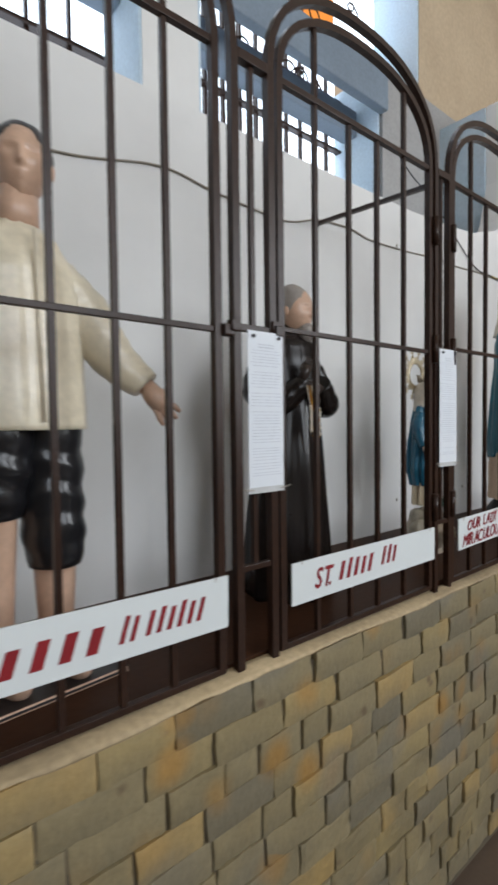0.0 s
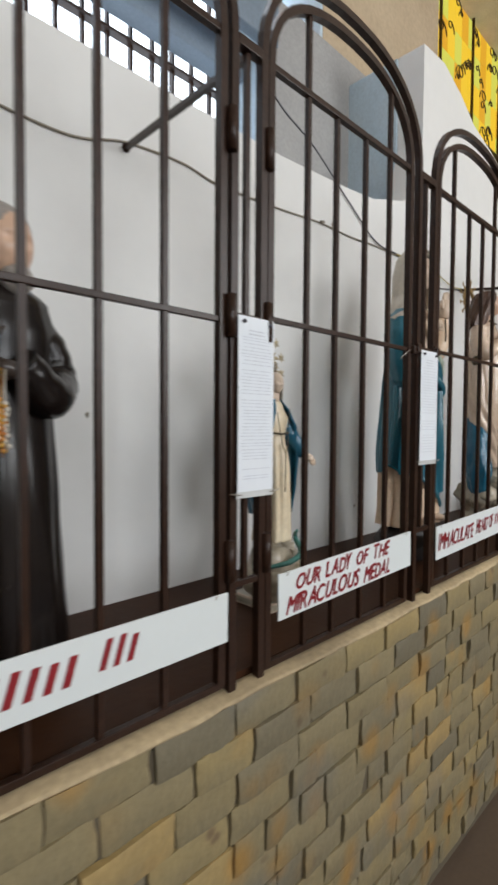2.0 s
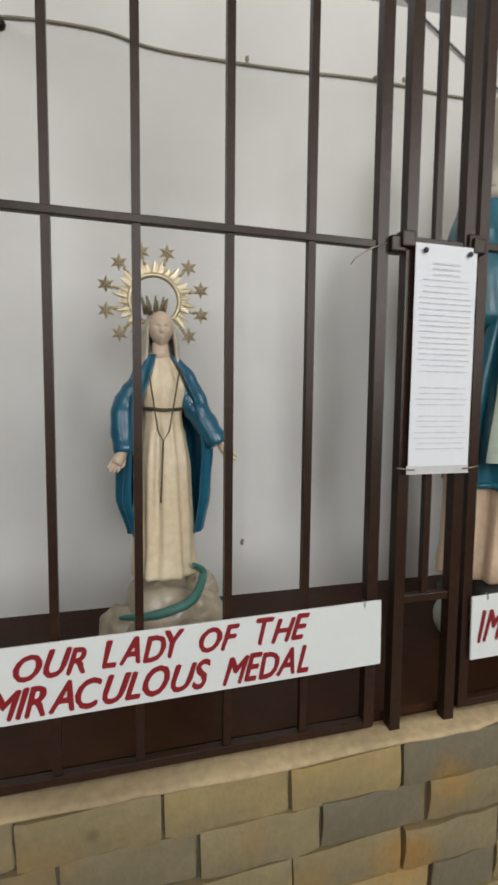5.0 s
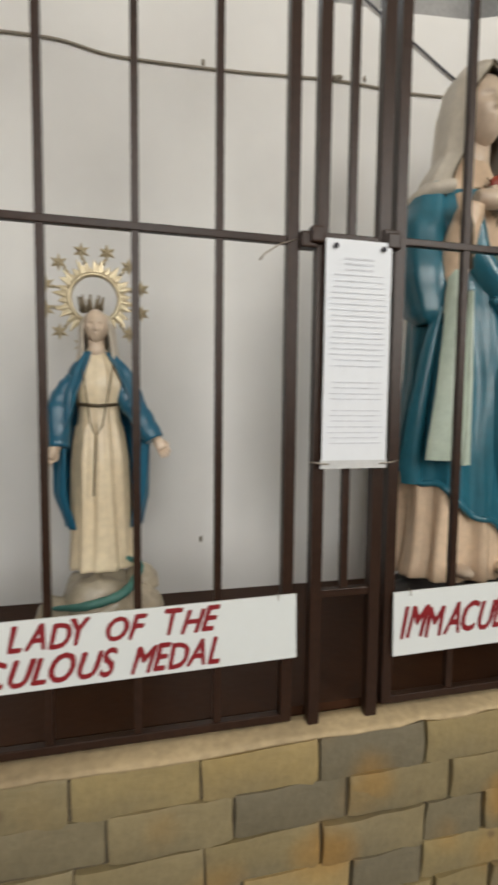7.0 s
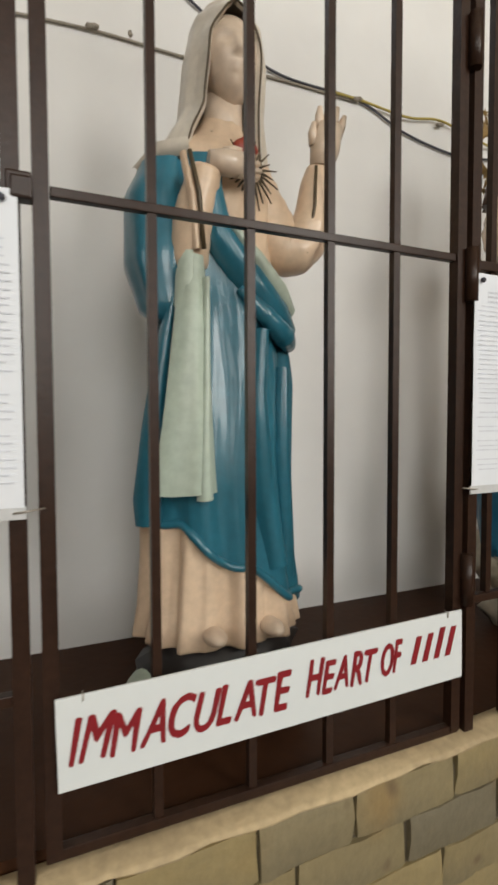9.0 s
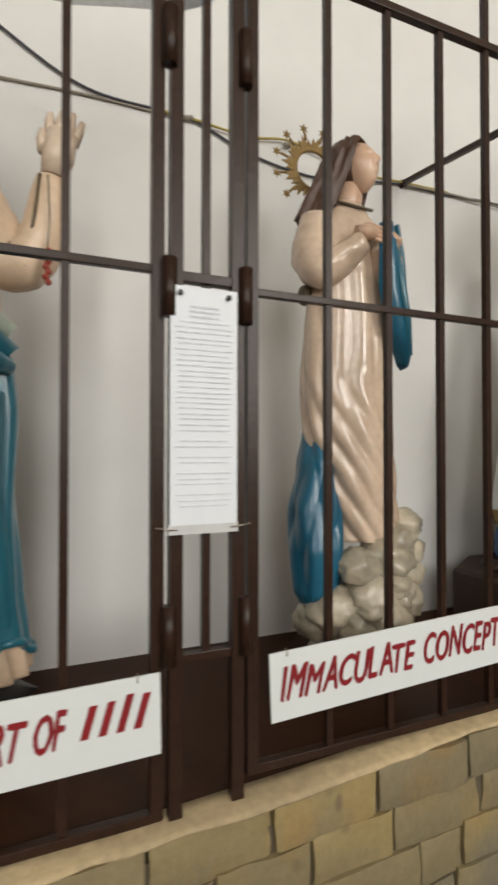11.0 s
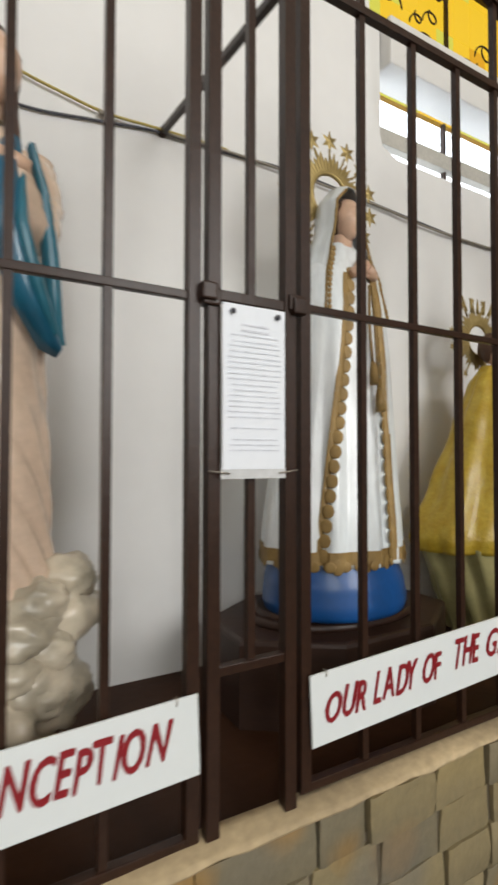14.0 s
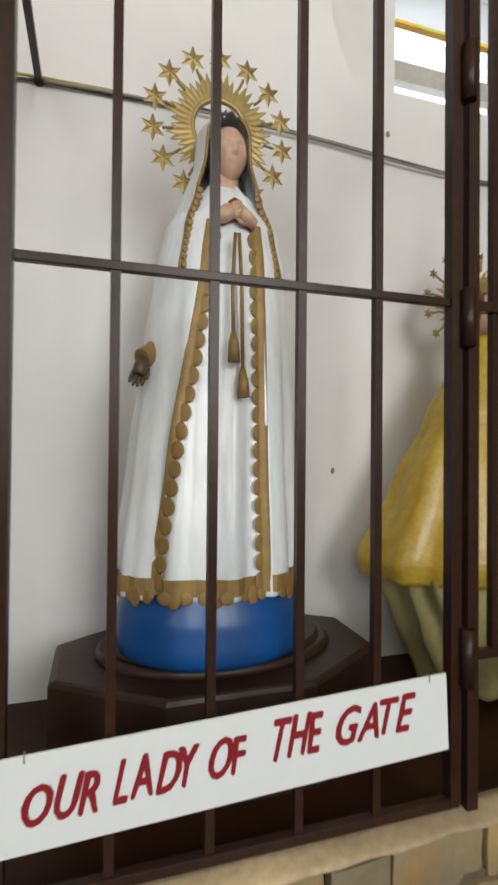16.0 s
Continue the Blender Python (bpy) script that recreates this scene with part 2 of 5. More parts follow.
def box(bm, lo, hi, bevel=0.0, mat=0):
    r = bmesh.ops.create_cube(bm, size=1)
    for v in r["verts"]:
        v.co = Vector([(lo[i] + hi[i]) / 2 + v.co[i] * (hi[i] - lo[i]) for i in range(3)])
    fs = {f for v in r["verts"] for f in v.link_faces}
    for f in fs:
        f.material_index = mat
    if bevel:
        es = {e for v in r["verts"] for e in v.link_edges}
        bmesh.ops.bevel(bm, geom=list(es), offset=bevel, segments=2, affect="EDGES", profile=0.6)
    return bm


def tube(bm, pts, radius, sides=8, mat=0, square=False, cap=True):
    """A round or square section swept along points; radius is one number or one for each point."""
    pts = [Vector(p) for p in pts]
    n = len(pts)
    rad = radius if isinstance(radius, (list, tuple)) else [radius] * n
    sides = 4 if square else sides
    rings, ref = [], None
    for i, p in enumerate(pts):
        d = (pts[min(i + 1, n - 1)] - pts[max(i - 1, 0)]).normalized()
        if ref is None:
            ref = Vector((0, 1, 0)) if abs(d.y) < 0.8 else Vector((1, 0, 0))
        a = (ref - d * ref.dot(d)).normalized()
        ref = a
        b = d.cross(a)
        k = math.sqrt(2) if square else 1
        off = math.pi / 4 if square else 0
        rings.append([bm.verts.new(p + (a * math.cos(off + 2 * math.pi * j / sides) + b * math.sin(off + 2 * math.pi * j / sides)) * rad[i] * k) for j in range(sides)])
    for r, s in zip(rings, rings[1:]):
        for j in range(sides):
            f = bm.faces.new((r[j], r[(j + 1) % sides], s[(j + 1) % sides], s[j]))
            f.material_index, f.smooth = mat, not square
    if cap:
        for r in (rings[0], rings[-1]):
            f = bm.faces.new(r)
            f.material_index = mat
    return bm


def sphere(bm, place, mat, seg, rings):
    """A ball of quads whose points place(x, y, z) puts where they belong."""
    rows = []
    for k in range(1, rings):
        b = math.pi * k / rings
        rows.append([bm.verts.new(place(math.sin(b) * math.cos(2 * math.pi * j / seg), math.sin(b) * math.sin(2 * math.pi * j / seg), math.cos(b))) for j in range(seg)])
    top, low = bm.verts.new(place(0, 0, 1)), bm.verts.new(place(0, 0, -1))
    made = []
    for j in range(seg):
        n = (j + 1) % seg
        made.append(bm.faces.new((top, rows[0][j], rows[0][n])))
        made.append(bm.faces.new((low, rows[-1][n], rows[-1][j])))
        for r, q in zip(rows, rows[1:]):
            made.append(bm.faces.new((r[j], q[j], q[n], r[n])))
    for f in made:
        f.material_index, f.smooth = mat, True


def ball(bm, c, r, mat=0, seg=16, rings=10, tilt=None, lump=0.0, seed=0):
    """An ellipsoid, with lumps where asked."""
    rr = r if isinstance(r, (list, tuple)) else (r, r, r)
    turn, c = tilt or Matrix.Identity(3), Vector(c)
    def place(x, y, z):
        k = 1 + lump * (noise.noise(Vector((x, y, z)) * 2.2 + Vector((seed * 7.1, seed, 0))) + 0.5 * noise.noise(Vector((x, y, z)) * 5.0 + Vector((seed, 3, 0)))) if lump else 1
        return c + turn @ Vector((x * rr[0] * k, y * rr[1] * k, z * rr[2] * k))
    sphere(bm, place, mat, seg, rings)


def smooth_keys(keys, z):
    """Values at height z between keyed rows (z, ...), eased."""
    if z <= keys[0][0]:
        return keys[0][1:]
    for a, b in zip(keys, keys[1:]):
        if z <= b[0]:
            u = (z - a[0]) / (b[0] - a[0])
            u = u * u * (3 - 2 * u) * 0.5 + u * 0.5
            return [p + (q - p) * u for p, q in zip(a[1:], b[1:])]
    return keys[-1][1:]


def loft(bm, keys, colour=0, seg=64, rows=48, fold=None, cap=True):
    """A draped body: keyed rows (z, x, y, half width, half depth); fold(angle, z) bends the radius; colour(angle, z) picks the paint.
    The angle is 0 in front (-y) and grows to +x."""
    z0, z1 = keys[0][0], keys[-1][0]
    rings = []
    for i in range(rows + 1):
        z = z0 + (z1 - z0) * i / rows
        x, y, rx, ry = smooth_keys(keys, z)
        ring = []
        for j in range(seg):
            a = 2 * math.pi * j / seg - math.pi
            k = 1 + (fold(a, z) if fold else 0)
            ring.append(bm.verts.new((x + rx * k * math.sin(a), y - ry * k * math.cos(a), z)))
        rings.append(ring)
    for i, (r, s) in enumerate(zip(rings, rings[1:])):
        z = z0 + (z1 - z0) * (i + 0.5) / rows
        for j in range(seg):
            a = 2 * math.pi * (j + 0.5) / seg - math.pi
            f = bm.faces.new((r[j], r[(j + 1) % seg], s[(j + 1) % seg], s[j]))
            f.material_index = colour(a, z) if callable(colour) else colour
            f.smooth = True
    if cap:
        for r, z in ((rings[0], z0), (rings[-1], z1)):
            f = bm.faces.new(r)
            f.material_index = colour(0, z) if callable(colour) else colour
    return rings


def folds(amp, count, seed=0.0, lean=0.0):
    """Cloth folds: uneven, fairly sharp ridges that wander as they fall."""
    def f(a, z):
        w = noise.noise(Vector((math.sin(a) * 2 + seed, math.cos(a) * 2, z * 2.0)))
        p, q = math.sin(count * a + lean * z + 2.5 * w + seed), math.sin(count * 1.7 * a - lean * z * 0.6 + seed * 2 + w)
        fine = noise.noise(Vector((math.sin(a) * 6 + seed, math.cos(a) * 6, z * 5 + lean * a)))
        return amp * (math.copysign(abs(p) ** 0.7, p) * 0.6 + 0.4 * math.copysign(abs(q) ** 0.7, q) + 0.5 * w + 0.35 * fine)
    return f


def hand(bm, at, mat, aim=(0, -0.2, -1), size=0.05, spread=0.08):
    """A plain palm with five close, tapered fingers."""
    d = Vector(aim).normalized()
    side = d.cross(Vector((0, 1, 0)) if abs(d.y) < 0.9 else Vector((0, 0, 1))).normalized()
    p = Vector(at)
    tube(bm, [p - d * size * 0.2, p + d * size * 0.35, p + d * size * 0.9], [size * 0.30, size * 0.40, size * 0.36], 10, mat)
    for i in range(4):
        o = (i - 1.5) * size * 0.19
        n = size * (0.62, 0.74, 0.70, 0.55)[i]
        q = p + d * size * 0.75 + side * o
        tube(bm, [q, q + d * n * 0.6 + side * o * spread, q + d * n + side * o * spread * 1.5], [size * 0.125, size * 0.115, size * 0.07], 7, mat)
    q = p + d * size * 0.3 + side * size * 0.32
    tube(bm, [q, q + d * size * 0.3 + side * size * 0.12, q + d * size * 0.55 + side * size * 0.13], [size * 0.14, size * 0.12, size * 0.07], 7, mat)


def head(bm, c, h, skin, hair, face=0.0, up=0.0, cap=True, crop=False):
    """A plain carved head of height h that faces the angle given from -y towards +x: brow, sockets, nose, lips and chin as soft relief."""
    turn = (Matrix.Rotation(face, 3, "Z") @ Matrix.Rotation(-up, 3, "X"))
    c = Vector(c)
    def bump(u, z, u0, z0, wu, wz):
        return math.exp(-((abs(u) - u0) / wu) ** 2 - ((z - z0) / wz) ** 2)
    def place(x, y, z):
        k = 1 - 0.30 * max(0, -z) ** 1.5
        d = 0.0
        if y < 0.1:
            nose = math.exp(-(x / (0.09 + 0.06 * max(0, 0.1 - z))) ** 2) * max(0, min(1, (0.22 - z) / 0.42)) * max(0, min(1, (z + 0.30) / 0.07))
            d = 0.24 * nose - 0.14 * bump(x, z, 0.36, 0.07, 0.17, 0.10) + 0.05 * bump(x, z, 0.36, 0.05, 0.11, 0.055) + 0.035 * bump(x, z, 0.3, 0.20, 0.3, 0.06)
            d += 0.09 * bump(x, z, 0, -0.43, 0.17, 0.035) + 0.08 * bump(x, z, 0, -0.53, 0.15, 0.04) + 0.07 * bump(x, z, 0, -0.76, 0.22, 0.12) + 0.03 * bump(x, z, 0.45, -0.2, 0.2, 0.2)
            d *= max(0, min(1, (0.1 - y) * 2.5))
        return c + turn @ Vector((x * 0.345 * h * k, (y - d - 0.10 * max(0, -z)) * 0.40 * h * (k * 0.5 + 0.5), z * 0.5 * h))
    sphere(bm, place, skin, 64, 56)
    if crop:
        ball(bm, c + turn @ Vector((0, h * 0.085, h * 0.115)), (h * 0.385, h * 0.43, h * 0.445), hair, 36, 26, turn, 0.03)
        for s in (-1, 1):
            ball(bm, c + turn @ Vector((s * h * 0.355, -h * 0.02, -h * 0.03)), (h * 0.035, h * 0.07, h * 0.10), skin, 10, 8, turn)
    elif cap:
        ball(bm, c + turn @ Vector((0, h * 0.12, h * 0.075)), (h * 0.40, h * 0.40, h * 0.475), hair, 30, 22, turn, 0.06)


def cloak(bm, keys, opening, mat, seg=110, rows=70, fold=None, thick=0.004):
    """A hanging cloth open in front: opening(z) gives the angles (to the left, to the right) where it begins."""
    z0, z1 = keys[0][0], keys[-1][0]
    rings = []
    for i in range(rows + 1):
        z = z0 + (z1 - z0) * i / rows
        x, y, rx, ry = smooth_keys(keys, z)
        lo, hi = opening(z)
        ring = []
        for j in range(seg + 1):
            a = hi + (2 * math.pi - hi - lo) * j / seg
            edge = max(0, 1 - min(j, seg - j) / 5)
            k = 1 + (fold(a if a < math.pi else a - 2 * math.pi, z) if fold else 0) * (1 - 0.5 * edge) + 0.05 * edge
            ring.append([bm.verts.new((x + (rx - d) * k * math.sin(a), y - (ry - d) * k * math.cos(a), z)) for d in (0, thick)])
        rings.append(ring)
    for r, q in zip(rings, rings[1:]):
        for j in range(seg):
            for side in (0, 1):
                f = bm.faces.new((r[j][side], r[j + 1][side], q[j + 1][side], q[j][side]))
                f.material_index, f.smooth = mat, True
        for j in (0, seg):
            f = bm.faces.new((r[j][0], r[j][1], q[j][1], q[j][0]))
            f.material_index = mat
    for r in (rings[0], rings[-1]):
        for j in range(seg):
            f = bm.faces.new((r[j][0], r[j + 1][0], r[j + 1][1], r[j][1]))
            f.material_index = mat
    return rings


def star(bm, c, r, mat, thick=0.004):
    c = Vector(c)
    for s in (-1, 1):
        mid = bm.verts.new(c + Vector((0, s * thick, 0)))
        rim = []
        for i in range(12):
            k = r if i % 2 == 0 else r * 0.45
            rim.append(bm.verts.new(c + Vector((k * math.sin(i * math.pi / 6), 0, k * math.cos(i * math.pi / 6)))))
        for i in range(12):
            f = bm.faces.new((mid, rim[i], rim[(i + 1) % 12]))
            f.material_index = mat


def halo(bm, c, r_in, r_out, mat, stars=12, star_r=0.016, stem=0.03, rays=40, gap=0.0, turn=0.0):
    """A sunburst ring with rays and stars on stems, standing in the x-z plane."""
    start = set(bm.verts)
    n = rays * 2
    for s in (-0.004, 0.004):
        inner, outer = [], []
        for i in range(n):
            a = 2 * math.pi * i / n
            k = r_out * (1.0 if i % 2 == 0 else 0.8) * (1 + 0.08 * math.sin(a * stars))
            inner.append(bm.verts.new((r_in * math.sin(a), s, r_in * math.cos(a))))
            outer.append(bm.verts.new((k * math.sin(a), s * 0.4, k * math.cos(a))))
        for i in range(n):
            j = (i + 1) % n
            f = bm.faces.new((inner[i], inner[j], outer[j], outer[i]))
            f.material_index = mat
    ring = [(r_in * math.sin(2 * math.pi * i / 32), 0, r_in * math.cos(2 * math.pi * i / 32)) for i in range(33)]
    tube(bm, ring, 0.006, 6, mat, cap=False)
    for i in range(stars):
        a = gap + (2 * math.pi - 2 * gap) * (i + 0.5) / stars + math.pi
        d = Vector((math.sin(a), 0, math.cos(a)))
        tube(bm, [d * r_out * 0.9, d * (r_out + stem)], 0.003, 5, mat)
        star(bm, d * (r_out + stem + star_r * 0.7), star_r, mat)
    rot = Matrix.Rotation(turn, 3, "Z")
    for v in bm.verts:
        if v not in start:
            v.co = rot @ v.co + Vector(c)


# ---- structure ----
LEDGE, STAGE, RAIL, TOP = 1.062, 1.085, 1.905, 2.468
LEDGE_X = (-6, 0, 0.8, 1.4, 2.2, 2.9, 3.1, 3.5, 3.75, 4.05, 4.3, 4.7, 5.0, 6.0, 12)
LEDGE_Z = (1.07, 1.07, 1.077, 1.07, 1.065, 1.071, 1.075, 1.090, 1.105, 1.119, 1.115, 1.118, 1.124, 1.13, 1.13)


def ledge(x):
    """Height of the capping, which is not quite level."""
    return float(np.interp(x, LEDGE_X, LEDGE_Z))


WALL_Y, CHURCH_Y = 0.61, 1.13


def structure(name, boxes, mat, label, category, bevel=0.0):
    bm = bmesh.new()
    for lo, hi in boxes:
        box(bm, lo, hi, bevel)
    return tagged(mesh_object(name, bm, mat), label, category, kind="structure")


structure("floor", [((-6, -6, -0.1), (12, -0.02, 0.0))], M_FLOOR, "dark brown tiled church floor", "floor")
# Ceiling and side walls are unseen, added to enclose the room's light.
structure("ceiling", [((-6, -6, 6.0), (12, 2.3, 6.15))], M_CEIL, "unseen pale ceiling added to enclose the room", "ceiling")
structure("wall_west", [((-6.15, -6, 0), (-6, 2.3, 6))], M_CHURCH, "plain beige side wall, unseen, added to enclose the room", "wall")
structure("wall_east", [((12, -6, 0), (12.15, 2.3, 6))], M_CHURCH, "plain beige side wall, unseen, added to enclose the room", "wall")
# Unseen wall behind the camera; its tall openings are made for the area lamps.
south = []
edge = -6.0
for wx in (-1.5, 2.2, 5.9):
    south += [((edge, -5.9, 0), (wx - 1.05, -5.6, 6)), ((wx - 1.05, -5.9, 5.1), (wx + 1.05, -5.6, 6)), ((wx - 1.05, -5.9, 0), (wx + 1.05, -5.6, 1.3))]
    edge = wx + 1.05
south.append(((edge, -5.9, 0), (12, -5.6, 6)))
structure("wall_south", south, M_CHURCH, "unseen beige wall with openings added for the area lamps", "wall")

# alcove back wall: low in front of the windows, full height between them
bm = bmesh.new()
outline = [(-6, 0.9), (12, 0.9), (12, 2.72), (5.12, 2.73), (5.05, 2.76), (5.0, 2.90), (4.98, 3.55), (4.7, 3.62), (4.4, 3.68), (4.2, 3.78), (3.95, 3.86), (3.69, 3.84),
           (3.69, 3.3), (3.6, 3.0), (3.555, 2.935), (3.47, 2.885), (3.3, 2.84), (3.18, 2.805), (2.95, 2.785), (2.5, 2.762), (-6, 2.755)]
ring_f = [bm.verts.new((x, WALL_Y, z)) for x, z in outline]
ring_b = [bm.verts.new((x, WALL_Y + 0.16, z)) for x, z in outline]
bm.faces.new(ring_f)
bm.faces.new(ring_b)
for i in range(len(outline)):
    j = (i + 1) % len(outline)
    bm.faces.new((ring_f[i], ring_f[j], ring_b[j], ring_b[i]))
tagged(mesh_object("wall_north", bm, M_WALL), "off-white plastered alcove wall with grey scuffs", "wall", kind="structure")

# church wall behind it, with the window recesses
for n, (lo, hi) in enumerate([((-6, CHURCH_Y + 0.1, 0), (1.21, 1.48, 3.0)), ((1.21, CHURCH_Y, 0), (1.51, 2.1, 6)), ((3.42, CHURCH_Y, 3.98), (4.93, 2.1, 6)), ((1.51, CHURCH_Y + 0.1, 0), (2.95, 2.1, 3.0)),
                              ((5.5, CHURCH_Y + 0.1, 0), (12, 2.1, 3.1)), ((9.5, CHURCH_Y, 3.1), (12, 2.1, 6))]):
    structure("wall_pier_%d" % (n + 1), [(lo, hi)], M_WALL if n == 1 else M_CHURCH, "pale plastered pier between the windows" if n == 1 else "stained beige plaster wall beside the windows", "wall")
# Coloured grey where this stretch of wall lies in shade.
structure("wall_grey", [((2.955, CHURCH_Y - 0.02, 0), (4.925, 2.1, 3.98))], M_SHADEWALL, "grey cement wall beside the window, its shade put into the colour", "wall")
structure("wall_jamb", [((2.935, CHURCH_Y + 0.004, 2.6), (2.952, 1.62, 3.975)), ((3.40, CHURCH_Y + 0.004, 3.985), (3.418, 1.62, 6)), ((1.508, CHURCH_Y + 0.004, 2.6), (1.525, 1.62, 6)), ((1.195, CHURCH_Y + 0.004, 2.6), (1.212, 1.49, 6)), ((3.672, 0.772, 2.9), (3.69, CHURCH_Y - 0.004, 3.83))],
          M_BLUEWALL, "pale blue painted window jambs", "wall")
# The dark colour of these beams stands in for backlight from the windows.
structure("beam", [((-6, 1.06, 3.67), (2.95, 1.125, 3.90)), ((-6, 1.30, 3.60), (1.2, 1.42, 3.77)), ((1.53, 1.30, 3.60), (2.93, 1.42, 3.77))], M_BACKLIT, "beams across the windows, backlit shade put into their blue-grey colour", "beam", 0.01)
structure("beam_east", [((5.545, 1.06, 3.58), (9.5, 1.24, 3.82))], M_WALL, "off-white plastered beam across the window", "beam", 0.01)
structure("wall_return", [((4.93, CHURCH_Y, 0), (5.54, 1.45, 3.84))], M_WALL, "off-white plastered return beside the window", "wall")
# Unseen closing wall behind the panes, added to seal the room.
structure("outside_wall", [((-6, 2.1, 0), (12, 2.3, 6))], M_CHURCH, "plain unseen wall added behind the windows", "wall")


def window(name, x0, x1, z0, z1, y, panes, label, bars_z, bars_x):
    w = tagged(new(name), label, "window", kind="structure")
    tiers = 7 if len(panes) > 20 else 1
    for i in range(len(panes)):
        for k in range(tiers):
            a, b = x0 + (x1 - x0) * i / len(panes), x0 + (x1 - x0) * (i + 1) / len(panes)
            c, d = z0 + (z1 - z0) * k / tiers, z0 + (z1 - z0) * (k + 1) / tiers
            glass = panes[i] if tiers == 1 else random.choice(panes)
            part("pane", box(bmesh.new(), (a, y, c), (b - 0.006, y + 0.01, d - (0.006 if tiers > 1 else 0))), glass, w)
    for z, h in bars_z:
        part("transom", box(bmesh.new(), (x0, y - 0.06, z - h / 2), (x1, y - 0.012, z + h / 2), 0.004), M_BEAM if h > 0.05 else M_IRON, w)
    for i in range(1, bars_x):
        x = x0 + (x1 - x0) * i / bars_x
        part("mullion", box(bmesh.new(), (x - 0.008, y - 0.04, z0), (x + 0.008, y - 0.014, z1)), M_IRON, w)
    return w


def scrolls(w, x0, x1, z0, z1, y, count):
    for i in range(count):
        cx, cz = x0 + (x1 - x0) * random.random(), z0 + (z1 - z0) * random.random()
        r, s = random.uniform(0.05, 0.11), random.choice((-1, 1))
        pts = []
        for k in range(22):
            a = k * 0.32
            q = r * (1 - k / 26)
            pts.append((cx + s * q * math.cos(a), y, cz + q * math.sin(a) + k * 0.004))
        part("scroll", tube(bmesh.new(), pts, 0.006, 6), M_IRON, w)


w0 = window("window_1", -3.0, 1.205, 3.0, 4.4, 1.5, [M_GLASS_W] * 3, "bright louvred window with iron bars", [(3.42, 0.02)], 22)
w1 = window("window_2", 1.525, 2.935, 3.0, 4.10, 1.5, [M_GLASS_W] * 2, "bright louvred window with iron bars", [(3.56, 0.016), (3.90, 0.016)], 11)
w2 = window("window_3", 1.525, 3.40, 4.10, 6.0, 1.5, [M_GLASS_W, M_GLASS_W, M_GLASS_O, M_GLASS_W], "tall bright window with scrolled ironwork", [(4.18, 0.14), (5.3, 0.02)], 2)
w3 = window("window_4", 5.545, 9.5, 3.1, 3.55, 1.25, [M_GLASS_W] * 4, "bright louvred window strip", [(3.315, 0.085)], 7)
w4 = window("window_5", 4.93, 9.5, 3.84, 6.0, 1.5, [M_GLASS_Y, M_GLASS_Y, M_GLASS_Y, M_GLASS_L, M_GLASS_A, M_GLASS_Y, M_GLASS_L] * 4, "yellow stained glass window with scrolled ironwork", [(4.8, 0.02)], 6)
window("window_6", 5.5, 9.5, 3.84, 4.05, 1.47, [M_GLASS_W] * 3, "bright strip of clear glass", [], 1)
scrolls(w0, 0.2, 1.15, 3.6, 4.3, 1.46, 10)
scrolls(w1, 1.6, 2.9, 3.82, 4.0, 1.46, 8)
scrolls(w2, 1.6, 3.3, 4.3, 5.9, 1.46, 30)
scrolls(w4, 5.0, 8.0, 3.9, 5.9, 1.46, 110)

# brown stage on which the statues stand, and the masonry below
structure("stage", [((-6, 0.018, 0.6), (12, WALL_Y, STAGE))], M_BROWN, "dark brown painted ledge inside the grille", "ledge")
masonry = tagged(new("brick_wall"), "low wall of weathered stone bricks", "wall", kind="structure")
part("core", box(bmesh.new(), (-6, -0.024, 0), (12, 0.0, 1.04)), M_MORTAR, masonry)

# cream mortar capping with an uneven front edge
bm = bmesh.new()
n = 260
rows = []
for i in range(n + 1):
    x = -3 + 12 * i / n
    w = 0.006 * noise.noise(Vector((x * 3, 0, 0))) + 0.004 * noise.noise(Vector((x * 14, 3, 0)))
    h = 0.003 * noise.noise(Vector((x * 6, 9, 0)))
    rows.append([bm.verts.new(p) for p in ((x, 0.02, STAGE - 0.03), (x, 0.012, ledge(x) + 0.004), (x, -0.004, ledge(x) + 0.002 + h), (x, -0.030 + w, ledge(x) - 0.004 + h), (x, -0.037 + w, ledge(x) - 0.009 + h + w), (x, -0.036 + w, ledge(x) - 0.013 + w * 1.4), (x, -0.02, ledge(x) - 0.018))])
for a, b in zip(rows, rows[1:]):
    for k in range(6):
        f = bm.faces.new((a[k], b[k], b[k + 1], a[k + 1]))
        f.smooth = True
tagged(mesh_object("ledge_capping", bm, M_CREAM), "uneven cream mortar capping on the brick wall", "ledge", kind="structure")

# ---- grille ----
GATES = [(-1.70, -1.06), (-0.885, -0.25), (0.16, 0.775), (0.945, 1.64), (1.765, 2.434), (2.608, 3.288), (3.424, 4.087), (4.263, 4.925), (5.06, 5.70), (5.93, 6.56), (6.72, 7.35)]
RAILS = [1.85, 1.85, 1.854, 1.876, 1.899, 1.914, 1.898, 1.910] + [RAIL] * 3
BARS_X = {2: (0.290, 0.410, 0.529, 0.644), 3: (1.087, 1.224, 1.352, 1.489), 4: (1.916, 2.036, 2.173, 2.304), 5: (2.751, 2.891, 3.023, 3.146), 6: (3.580, 3.709, 3.834, 3.955), 7: (4.402, 4.531, 4.658, 4.781)}
HINGE_RIGHT = [i % 2 == 1 for i in range(len(GATES))]
POST, BAR = 0.0096, 0.0062
FIX_Y = -0.004


